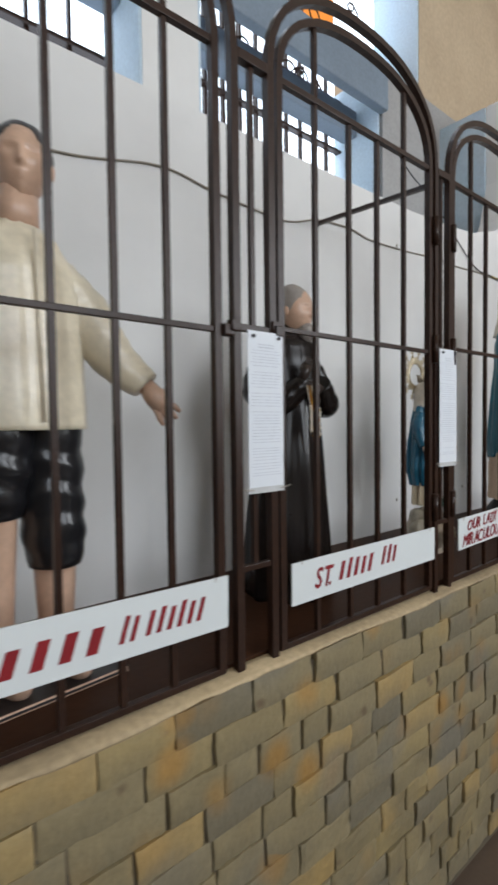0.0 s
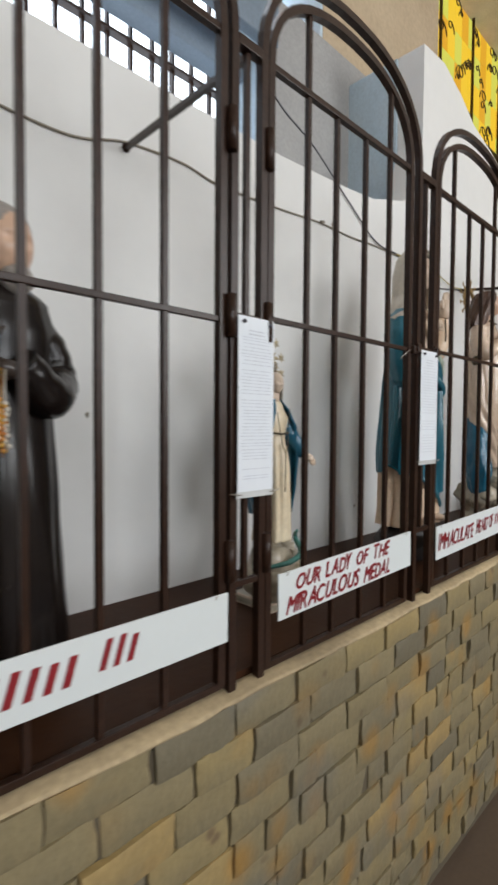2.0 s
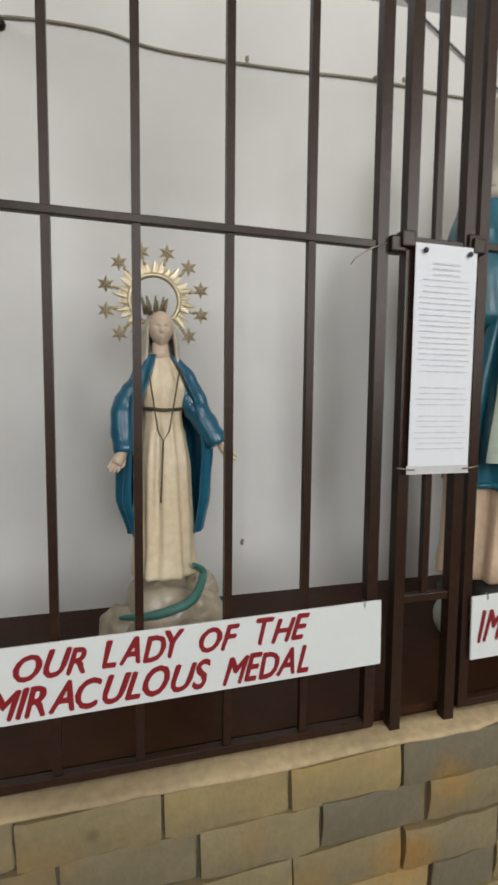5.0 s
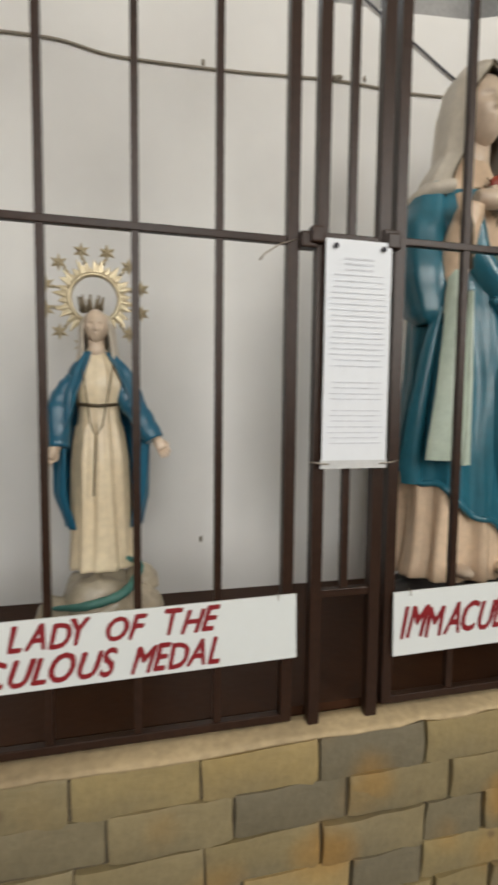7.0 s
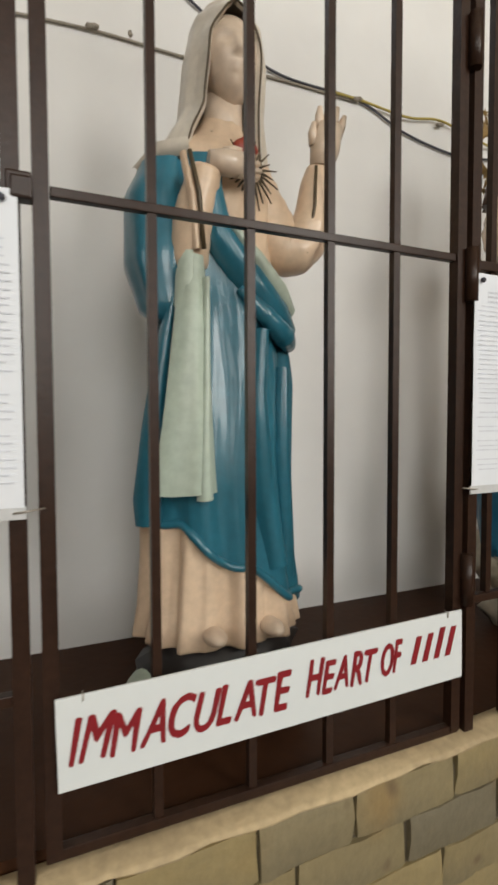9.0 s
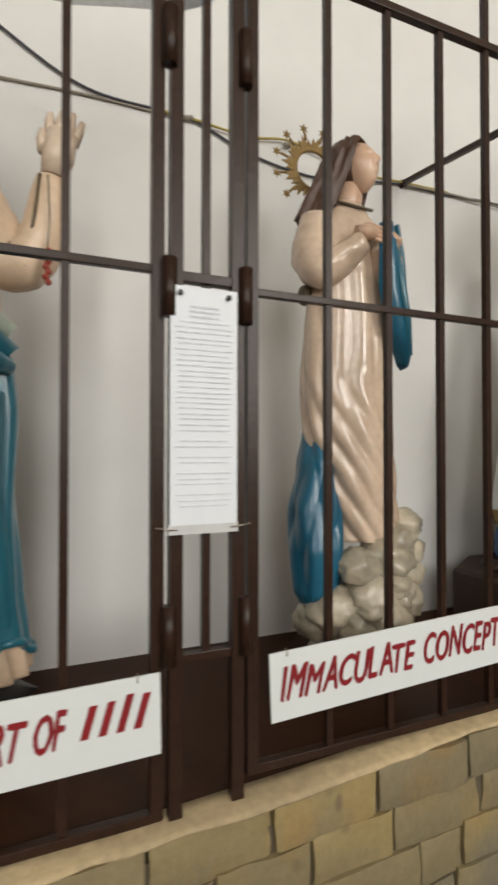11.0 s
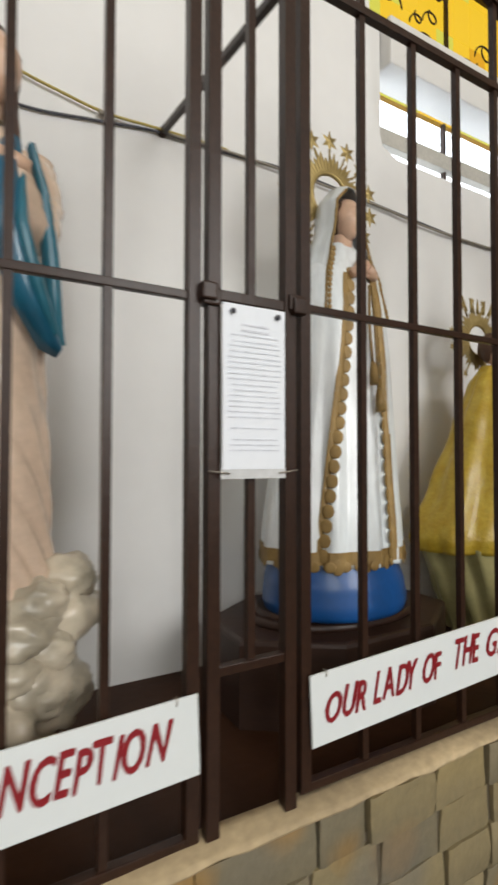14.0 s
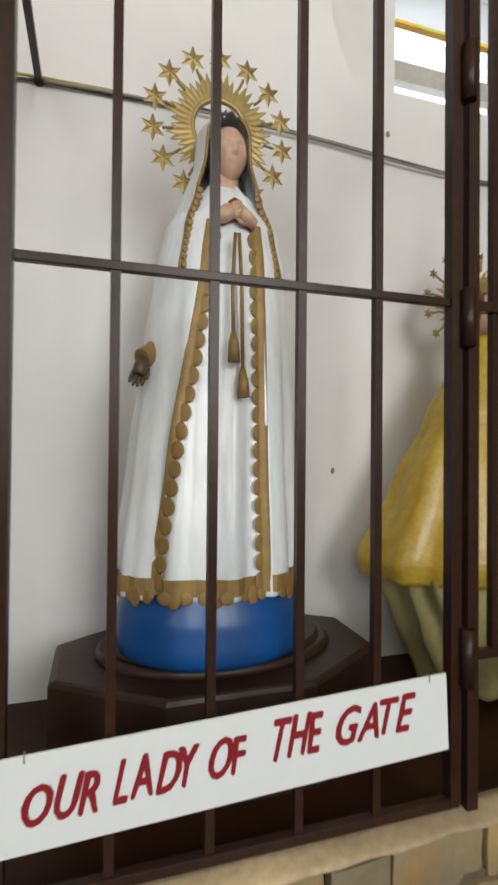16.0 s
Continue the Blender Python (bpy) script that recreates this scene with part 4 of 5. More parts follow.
statue("lady_statue", bm, [M_PALE, M_BRHAIR, M_IVORY, M_BLUE, M_VEIL, M_SILVER, M_GREEN, M_CLOUD, M_RIM, M_CROWN], (2.097, 0.288, STAGE), 0.0,
       "small painted statue, cream robe, blue mantle, crown and starred halo")

# large lady with a heart, raised hand, teal mantle
bm = bmesh.new()
SK, HR, RB, TL, SG, VE, RM, RD, DK = range(9)
ball(bm, (0.02, 0.0, 0.07), (0.16, 0.13, 0.115), DK, lump=0.35, seed=1)
ball(bm, (-0.13, -0.03, 0.05), (0.045, 0.05, 0.055), SG)
BODY = [(0.150, 0.020, 0, 0.166, 0.120), (0.22, 0.020, 0, 0.154, 0.116), (0.30, 0.018, 0, 0.146, 0.118), (0.45, 0.014, 0, 0.142, 0.118), (0.63, 0.024, 0, 0.134, 0.112), (0.74, 0.020, 0, 0.128, 0.104), (0.86, 0.012, 0, 0.112, 0.092), (0.97, 0.012, 0, 0.122, 0.086), (1.05, 0.016, 0, 0.100, 0.070), (1.10, 0.024, 0, 0.052, 0.048), (1.13, 0.028, 0, 0.038, 0.038)]
def hem_line(a):
    return 0.295 - 0.10 * math.sin(a) + 0.012 * math.sin(a * 7)
def body_fold(a, z):
    k = folds(0.075, 7, 4.0, 3.0)(a, z)
    sweep = 0.05 * math.sin(6.0 * a + 9.0 * z + 1.0) * math.exp(-((a - 0.5) / 0.6) ** 2)
    if z < hem_line(a):
        return -0.07 + 1.5 * folds(0.07, 11, 1.0)(a, z)
    return (k + sweep) * max(0.25, min(1.0, (0.92 - z) / 0.30))
def body_paint(a, z):
    if z < hem_line(a) or z > 1.035:
        return RB
    return RB if z > 0.865 - 0.13 * math.sin(a) and a > -0.12 else TL
loft(bm, BODY, body_paint, 170, 210, body_fold)
hem = []
for k in range(61):
    a = -1.9 + 3.8 * k / 60
    z = hem_line(a)
    x, y, rx, ry = smooth_keys(BODY, z)
    q = 1.0 + body_fold(a, z + 0.02)
    hem.append((x + rx * q * math.sin(a), y - ry * q * math.cos(a), z + 0.003))
tube(bm, hem, 0.008, 8, TL)
# hanging panel of pale lining, sash of the mantle across the waist
ribbon(bm, [(-0.058, -0.098, 0.84), (-0.066, -0.116, 0.72), (-0.074, -0.126, 0.58), (-0.080, -0.128, 0.47), (-0.080, -0.126, 0.435)], [0.044, 0.060, 0.082, 0.104, 0.110], 0.016, SG)
ribbon(bm, [(-0.042, -0.118, 0.80), (-0.048, -0.132, 0.62), (-0.052, -0.136, 0.45), (-0.050, -0.134, 0.425)], [0.012, 0.018, 0.026, 0.030], 0.010, SG)
ribbon(bm, [(-0.092, -0.080, 0.77), (-0.108, -0.072, 0.66), (-0.120, -0.066, 0.55), (-0.130, -0.062, 0.42), (-0.128, -0.06, 0.375)], [0.012, 0.030, 0.042, 0.055, 0.05], 0.016, TL)
ribbon(bm, [(-0.030, -0.098, 0.97), (-0.012, -0.104, 0.88), (0.045, -0.112, 0.805), (0.105, -0.090, 0.755), (0.150, -0.045, 0.725)], [0.05, 0.055, 0.06, 0.060, 0.045], 0.022, TL)
ribbon(bm, [(0.005, -0.112, 0.895), (0.050, -0.122, 0.840), (0.105, -0.098, 0.795), (0.150, -0.050, 0.765)], [0.012, 0.030, 0.040, 0.035], 0.016, SG)
limb(bm, [(0.02, -0.110, 0.79), (0.07, -0.116, 0.745), (0.115, -0.092, 0.715), (0.150, -0.048, 0.705)], [0.008, 0.017, 0.020, 0.012], TL, seed=3, crease=0.08)
ribbon(bm, [(0.060, -0.116, 0.72), (0.050, -0.124, 0.60), (0.060, -0.126, 0.45), (0.095, -0.108, 0.29)], [0.03, 0.035, 0.045, 0.05], 0.016, TL)
ribbon(bm, [(0.125, -0.070, 0.66), (0.118, -0.080, 0.50), (0.130, -0.066, 0.35), (0.140, -0.056, 0.25)], [0.03, 0.04, 0.045, 0.04], 0.014, TL)
# wide sleeve of the mantle, forearm and hand at the heart
loft(bm, [(0.735, -0.088, -0.045, 0.030, 0.030), (0.755, -0.092, -0.040, 0.050, 0.052), (0.84, -0.102, -0.028, 0.062, 0.064), (0.95, -0.102, -0.014, 0.059, 0.060), (1.02, -0.082, -0.004, 0.050, 0.050), (1.06, -0.055, 0, 0.036, 0.040), (1.08, -0.04, 0, 0.02, 0.02)], TL, 48, 40, folds(0.05, 5, 2.0, 5.0))
ribbon(bm, [(-0.078, -0.105, 0.75), (-0.070, -0.108, 0.80), (-0.064, -0.100, 0.85)], [0.03, 0.042, 0.03], 0.012, SG)
limb(bm, [(-0.060, -0.070, 0.83), (-0.056, -0.092, 0.90), (-0.038, -0.106, 0.985)], [0.034, 0.036, 0.027], RB, seed=2, wrinkle=0.02, crease=0.06)
ribbon(bm, [(-0.080, -0.118, 1.0), (-0.070, -0.132, 0.93), (-0.058, -0.118, 0.845)], [0.012, 0.014, 0.012], 0.006, RB)
tube(bm, [(-0.072, -0.126, 1.0), (-0.060, -0.138, 0.93), (-0.048, -0.124, 0.845)], 0.004, 6, RM)
hand(bm, (-0.026, -0.118, 0.995), SK, (0.95, -0.10, 0.0), 0.055, 0.1)
ball(bm, (0.043, -0.086, 1.045), (0.024, 0.010, 0.019), RD, lump=0.15)
for k in range(25):
    a = 2 * math.pi * k / 25
    q = 0.055 + 0.010 * (k % 2)
    tube(bm, [(0.050 + 0.022 * math.sin(a), -0.090, 1.005 + 0.020 * math.cos(a)), (0.050 + q * math.sin(a), -0.080 + 0.010 * abs(math.sin(a)), 1.005 + q * math.cos(a))], [0.0026, 0.0011], 5, RM)
# right arm raised
limb(bm, [(0.080, 0, 1.03), (0.118, -0.012, 0.95), (0.156, -0.030, 0.895), (0.196, -0.044, 0.94), (0.214, -0.050, 1.055)], [0.050, 0.050, 0.050, 0.042, 0.026], RB, seed=5, wrinkle=0.02, crease=0.08)
tube(bm, [(0.194, -0.074, 1.05), (0.186, -0.083, 0.97), (0.172, -0.076, 0.88)], 0.003, 6, RM)
hand(bm, (0.219, -0.055, 1.072), SK, (0.2, -0.05, 1.0), 0.075, 0.2)
for s in (-1, 1):
    ball(bm, (0.025 + s * 0.055, -0.112, 0.180), (0.020, 0.036, 0.015), SK)
tube(bm, [(0.026, 0, 1.08), (0.030, -0.008, 1.17)], [0.044, 0.037], 14, SK)
head(bm, (0.033, -0.022, 1.225), 0.165, SK, HR, face=-0.06, up=0.06, cap=False)
HOOD = [(1.02, 0.010, 0.010, 0.124, 0.080), (1.07, 0.018, 0.010, 0.104, 0.078), (1.13, 0.028, 0.004, 0.082, 0.078), (1.22, 0.032, 0.0, 0.078, 0.086), (1.29, 0.034, -0.002, 0.066, 0.076), (1.325, 0.036, -0.004, 0.044, 0.052), (1.343, 0.036, -0.006, 0.008, 0.010)]
def hood_open(z):
    k = max(0.0, (z - 1.255) * 9.5)
    return (0.66 - k, 0.62 - k)
cloak(bm, HOOD, hood_open, VE, 90, 70, folds(0.035, 8, 1.0, 3.0), 0.010)
for side in (-1, 1):
    edge = []
    for k in range(22):
        z = 1.02 + 0.318 * k / 21
        x, y, rx, ry = smooth_keys(HOOD, z)
        a = side * max(0.0, hood_open(z)[0 if side < 0 else 1])
        edge.append((x + rx * 1.06 * math.sin(a), y - ry * 1.06 * math.cos(a), z))
    tube(bm, edge, 0.0022, 6, RM)
ribbon(bm, [(-0.060, -0.072, 1.04), (-0.105, -0.045, 1.035), (-0.135, 0.0, 1.01)], [0.03, 0.03, 0.02], 0.010, VE)
tube(bm, [(-0.008, -0.046, 1.085), (0.030, -0.053, 1.078), (0.066, -0.042, 1.085)], 0.0018, 6, RM)
statue("lady_statue", bm, [M_PALE, M_BRHAIR, M_ROBE, M_TEAL, M_SAGE, M_VEIL, M_RIM, M_RED2, M_DARKBASE], (2.915, 0.262, STAGE), 0.0,
       "veiled painted statue in teal mantle with red heart, hand raised").scale = (1.0, 1.0, 0.99)

rosary = thing("rosary", (3.122, 0.168, STAGE + 1.03), "small dark red bead rosary hung from a statue wrist", "rosary")
bm = bmesh.new()
tube(bm, [(0, 0, 0), (0.004, -0.006, -0.08), (0.0, -0.006, -0.13)], 0.0015, 5)
part("cord", bm, M_RIM, rosary)
bm = bmesh.new()
for q in range(7):
    ball(bm, (0.002 * (-1) ** q, -0.006, -0.135 - 0.009 * q), 0.006, seg=8, rings=6)
part("beads", bm, M_RED2, rosary)

# lady on clouds, looking up
def drape(a, z):
    """Long creases that sweep from the hip across to the other foot, and plain falling folds above."""
    wander = noise.noise(Vector((a * 1.5, z * 5, 4)))
    low = max(0.0, min(1.0, (0.78 - z) / 0.22))
    sweep = abs(math.sin(math.pi * (z + 0.20 * a + 0.03 * wander) / 0.105)) ** 0.8
    fall = abs(math.sin(4.5 * a + 2.0 * z + 1.2 * wander)) ** 0.8
    return low * (0.13 * sweep - 0.08) + (1 - 0.65 * low) * (0.085 * fall - 0.05) * (1.0 if z < 0.98 else 0.4) + 0.03 * wander


bm = bmesh.new()
SK, HR, RB, BL, TL, CL, HA, RM = range(8)
random.seed(5)
for x, y, z, r in ((0.125, -0.02, 0.305, 0.070), (0.150, -0.02, 0.372, 0.046), (0.165, 0.0, 0.31, 0.045), (0.060, -0.075, 0.300, 0.062), (0.012, -0.085, 0.225, 0.056), (0.085, -0.075, 0.215, 0.058), (0.110, -0.01, 0.18, 0.075),
                   (-0.070, -0.06, 0.195, 0.058), (-0.095, -0.03, 0.170, 0.050), (-0.020, -0.085, 0.295, 0.044), (0.062, -0.105, 0.250, 0.036), (0.115, -0.085, 0.27, 0.036), (0.040, -0.10, 0.170, 0.052), (-0.030, -0.09, 0.165, 0.046),
                   (0.100, -0.07, 0.345, 0.040), (0.03, 0.03, 0.18, 0.11), (0.105, -0.095, 0.20, 0.034), (-0.01, -0.115, 0.200, 0.032)):
    ball(bm, (x, y, z), (r * 1.15, r * 0.98, r * 0.95), CL, 32, 22, lump=0.20, seed=x * 40 + z * 9)
ball(bm, (0.02, 0.0, 0.07), (0.11, 0.09, 0.10), CL, 24, 16, lump=0.25)
loft(bm, [(0.345, 0.045, 0, 0.090, 0.085), (0.48, 0.022, 0, 0.102, 0.090), (0.60, 0.006, 0, 0.112, 0.090), (0.72, 0.0, 0, 0.114, 0.088), (0.85, 0.004, 0, 0.106, 0.080), (0.92, 0.004, 0, 0.100, 0.078), (1.0, 0, 0, 0.100, 0.076), (1.09, 0, 0, 0.098, 0.068), (1.145, 0, 0, 0.055, 0.05), (1.175, 0, 0, 0.03, 0.03)], RB, 110, 110,
     drape)
loft(bm, [(0.205, -0.112, -0.03, 0.020, 0.03), (0.235, -0.100, -0.03, 0.044, 0.05), (0.33, -0.096, -0.022, 0.056, 0.062), (0.42, -0.094, -0.015, 0.054, 0.06), (0.52, -0.084, 0.0, 0.036, 0.055), (0.62, -0.080, 0.02, 0.018, 0.03)], BL, 96, 70,
     lambda a, z: 0.16 * abs(math.sin(2.3 * a + 9 * z)) - 0.10 + 0.12 * abs(math.sin(3.1 * a - 13 * z + 1.0)) + 0.05 * noise.noise(Vector((a * 3, z * 14, 2))))
for s, q in ((-1, 1.0), (1, 0.9)):
    limb(bm, [(s * 0.080, 0, 1.105), (s * 0.104 * q, -0.015, 1.02), (s * 0.085 * q, -0.055, 0.975), (s * 0.03 + 0.015, -0.095, 1.04)], [0.044, 0.046, 0.045, 0.026], RB, seed=s, wrinkle=0.03, crease=0.16)
hand(bm, (0.066, -0.108, 1.045), SK, (-0.9, -0.1, 0.15), 0.046)
hand(bm, (-0.026, -0.100, 1.058), SK, (0.9, -0.15, 0.0), 0.044)
ribbon(bm, [(0.050, -0.100, 1.09), (0.040, -0.122, 1.02), (0.045, -0.120, 0.94), (0.070, -0.112, 0.85), (0.110, -0.085, 0.775), (0.130, -0.060, 0.765)], [0.03, 0.045, 0.055, 0.055, 0.040, 0.02], 0.016, BL)
ribbon(bm, [(0.065, -0.108, 1.03), (0.062, -0.130, 0.95), (0.085, -0.122, 0.86), (0.118, -0.090, 0.785)], [0.012, 0.024, 0.028, 0.018], 0.012, TL)
ribbon(bm, [(0.078, -0.095, 1.09), (0.100, -0.085, 1.02), (0.112, -0.075, 0.92), (0.122, -0.065, 0.80), (0.132, -0.055, 0.775)], [0.015, 0.02, 0.03, 0.03, 0.02], 0.012, TL)
ball(bm, (-0.112, 0.0, 0.93), (0.016, 0.02, 0.025), RM)
tube(bm, [(0, 0, 1.14), (0.010, -0.010, 1.21)], [0.038, 0.032], 14, SK)
head(bm, (0.022, -0.022, 1.250), 0.130, SK, HR, face=0.42, up=0.25)
cloak(bm, [(1.12, -0.030, 0.022, 0.088, 0.048), (1.17, -0.020, 0.018, 0.080, 0.054), (1.23, -0.004, 0.010, 0.066, 0.062), (1.28, 0.006, 0.004, 0.058, 0.064), (1.318, 0.012, 0.0, 0.036, 0.046), (1.333, 0.012, -0.002, 0.006, 0.008)],
      lambda z: (0.22 - max(0, (z - 1.285) * 10), 1.10 - max(0, (z - 1.27) * 19)), HR, 70, 50, folds(0.12, 9, 3.0, 14.0), 0.012)
tube(bm, [(-0.045, -0.04, 1.150), (0.005, -0.062, 1.135), (0.055, -0.035, 1.150)], 0.004, 6, RM)
halo(bm, (-0.048, 0.07, 1.283), 0.052, 0.084, HA, 12, 0.014, 0.012, 34)
statue("lady_statue", bm, [M_SKIN, M_BRHAIR, M_ROBEIC, M_BLUE, M_TEAL, M_CLOUD, M_TRIM, M_RIM], (3.797, 0.280, STAGE), 0.0,
       "painted statue in cream gown and blue sash standing on clouds").scale = (1.0, 1.0, 0.988)

# white lady with gold scalloped edges on a blue base
bm = bmesh.new()
SK, HR, WH, GO, BL, HA, RM, RE = range(8)
Z0 = 0.20
loft(bm, [(0.204, -0.016, 0, 0.186, 0.155), (0.225, -0.016, 0, 0.194, 0.160), (0.27, -0.018, 0, 0.188, 0.155), (0.315, -0.02, 0, 0.172, 0.142), (0.34, -0.02, 0, 0.16, 0.13)], BL, 64, 16)
GOWN = [(0.315, -0.022, 0, 0.174, 0.146), (0.36, -0.022, 0, 0.172, 0.146), (0.55, -0.016, 0, 0.156, 0.130), (0.75, -0.008, 0, 0.140, 0.115), (0.90, -0.003, 0, 0.126, 0.100), (0.99, 0, 0, 0.110, 0.082), (1.045, 0, 0, 0.066, 0.058), (1.08, 0, 0, 0.035, 0.035)]
def gown_fold(a, z):
    mantle = 0.07 if (a < -0.80 + 0.44 * (z - 0.345) / 0.64 or a > 0.46 - 0.04 * (z - 0.345) / 0.64) else 0.0
    k = max(0.12, min(1, (1.0 - z) / 0.5))
    return mantle + k * (0.035 * math.sin(11 * a + 1.2) + 0.02 * math.sin(19 * a)) + (0.012 * math.sin(a * 26) if z < 0.35 else 0)
loft(bm, GOWN, WH, 170, 110, gown_fold)
def on_gown(a, z, out=1.0):
    x, y, rx, ry = smooth_keys(GOWN, z)
    k = (1 + gown_fold(a, z)) * out
    return Vector((x + rx * k * math.sin(a), y - ry * k * math.cos(a), z))
for side, low, high in ((-1, 0.80, 0.36), (1, 0.46, 0.42)):
    line = []
    for k in range(61):
        z = 0.345 + 0.64 * k / 60
        a = side * (low + (high - low) * (z - 0.345) / 0.64)
        line.append(on_gown(a, z, 1.022) + Vector((0, -0.002, 0)))
        if k % 3 == 0:
            ball(bm, on_gown(a - side * 0.075, z, 1.022 + (0.03 if side < 0 else 0.012)), (0.0135, 0.0014, 0.0155), GO, 14, 6, Matrix.Rotation(a, 3, "Z"))
    ribbon(bm, line, 0.024, 0.003, GO)
rim = []
for k in range(61):
    a = -math.pi + 2 * math.pi * k / 60
    rim.append(on_gown(a, 0.336, 1.012))
    if k % 4 != 3:
        ball(bm, on_gown(a, 0.322, 1.020), (0.0145, 0.0016, 0.012 + 0.006 * (k % 4 == 1)), GO, 12, 6, Matrix.Rotation(a, 3, "Z"))
for r0, r1 in zip(rim, rim[1:]):
    q = [bm.verts.new(p + Vector((p.x * 0.012, p.y * 0.012, dz))) for p, dz in ((r0, 0.017), (r1, 0.017), (r1, -0.012), (r0, -0.012))]
    f = bm.faces.new(q)
    f.material_index = GO
tube(bm, [(0, -0.01, 1.04), (0, -0.014, 1.10)], [0.032, 0.028], 12, SK)
head(bm, (0.004, -0.026, 1.136), 0.108, SK, HR, face=0.08)
VEIL = [(0.88, 0, 0.002, 0.134, 0.106), (0.98, 0, 0.004, 0.114, 0.090), (1.05, 0, 0.004, 0.084, 0.072), (1.12, 0, 0.002, 0.060, 0.064), (1.18, 0, 0.0, 0.055, 0.066), (1.212, 0, -0.006, 0.034, 0.044), (1.228, 0, -0.008, 0.005, 0.006)]
def veil_open(z):
    k = 0.80 - max(0, (z - 1.175) * 16)
    return (k, k)
cloak(bm, VEIL, veil_open, WH, 80, 60, folds(0.025, 8, 2.0))
for side in (-1, 1):
    line = []
    for k in range(24):
        z = 0.885 + 0.315 * k / 23
        x, y, rx, ry = smooth_keys(VEIL, z)
        a = side * max(0.02, veil_open(z)[0])
        line.append((x + rx * 1.06 * math.sin(a), y - ry * 1.06 * math.cos(a), z))
        if z < 1.06:
            ball(bm, (x + rx * 1.06 * math.sin(a * 0.9), y - ry * 1.06 * math.cos(a * 0.9), z), (0.008, 0.003, 0.007), GO, 8, 6)
    tube(bm, line, 0.0035, 6, GO)
hand(bm, (-0.030, -0.092, 0.985), SK, (0.9, -0.2, 0.45), 0.034)
hand(bm, (0.036, -0.092, 0.985), SK, (-0.85, -0.2, 0.5), 0.034)
ball(bm, (0.004, -0.084, 1.012), (0.018, 0.012, 0.016), RE, lump=0.15)
for x, z in ((-0.012, 0.72), (0.006, 0.66)):
    tube(bm, [(x * 0.4, -0.12, 0.95), (x, -0.128, 0.85), (x, -0.138, z + 0.05)], 0.0035, 6, GO)
    tube(bm, [(x, -0.138, z + 0.05), (x, -0.142, z + 0.03), (x, -0.145, z)], [0.005, 0.010, 0.012], 8, GO)
limb(bm, [(-0.135, -0.03, 0.75), (-0.165, -0.06, 0.73)], [0.022, 0.017], GO)
hand(bm, (-0.165, -0.06, 0.725), RM, (-0.3, -0.4, -0.9), 0.036)
halo(bm, (0.0, 0.034, 1.225), 0.060, 0.112, HA, 13, 0.029, 0.012, 46, gap=0.35)
statue("lady_statue", bm, [M_SKIN, M_BRHAIR, M_WHITE, M_TRIM, M_BASEBLUE, M_HALO, M_RIM, M_RED2], (4.622, 0.335, STAGE), 0.0,
       "painted statue in white gown with gold scalloped edges and halo").scale = (0.985, 1.0, 1.038)

ped = thing("pedestal", (4.625, 0.365, STAGE), "dark stained octagonal wooden pedestal under the white statue", "pedestal")
for name, r, z0, z1, sides in (("base_block", 0.348, 0.0, 0.186, 8), ("moulding", 0.245, 0.186, 0.203, 48), ("top_ring", 0.222, 0.203, 0.214, 48)):
    bm = bmesh.new()
    rings = []
    for q, z in ((1.0, z0), (1.0, z1 - 0.010), (0.985, z1 - 0.003), (0.96, z1)):
        rings.append([bm.verts.new((r * q * math.cos(math.pi * (2 * k + 1) / sides), r * q * 0.66 * math.sin(math.pi * (2 * k + 1) / sides), z)) for k in range(sides)])
    for lo, hi in zip(rings, rings[1:]):
        for k in range(sides):
            f = bm.faces.new((lo[k], lo[(k + 1) % sides], hi[(k + 1) % sides], hi[k]))
            f.smooth = sides > 8
    bm.faces.new(rings[0])
    bm.faces.new(rings[-1])
    part(name, bm, M_WOOD, ped)

# figure in a wide yellow cape
bm = bmesh.new()
SK, HR, YE, OL, HA, RM = range(6)
loft(bm, [(0.02, 0, 0, 0.17, 0.13), (0.18, 0, 0, 0.24, 0.15), (0.30, 0, 0, 0.29, 0.16), (0.34, 0, 0, 0.27, 0.15)], OL, 72, 24, folds(0.08, 12, 3.0, 4.0))
loft(bm, [(0.29, 0, 0, 0.325, 0.17), (0.33, 0, 0, 0.335, 0.18), (0.50, 0, 0, 0.245, 0.15), (0.68, 0, 0, 0.155, 0.11), (0.82, 0, 0, 0.085, 0.07), (0.885, 0, 0, 0.035, 0.035)], YE, 90, 50, folds(0.05, 9, 6.0))
head(bm, (0, -0.015, 0.94), 0.11, SK, HR, face=0.1)
halo(bm, (0, 0.05, 0.985), 0.055, 0.105, HA, 14, 0.016, 0.02, 40, gap=0.3)
for k in range(5):
    tube(bm, [(0.03 * (k - 2), 0.05, 1.08), (0.04 * (k - 2), 0.05, 1.13)], [0.006, 0.002], 6, HA)
statue("caped_statue", bm, [M_SKIN, M_BRHAIR, M_YELLOW, M_OLIVE, M_HALO, M_RIM], (5.335, 0.40, STAGE), 0.0,
       "painted statue in a wide yellow brocade cape with a gold halo")
random.seed(11)

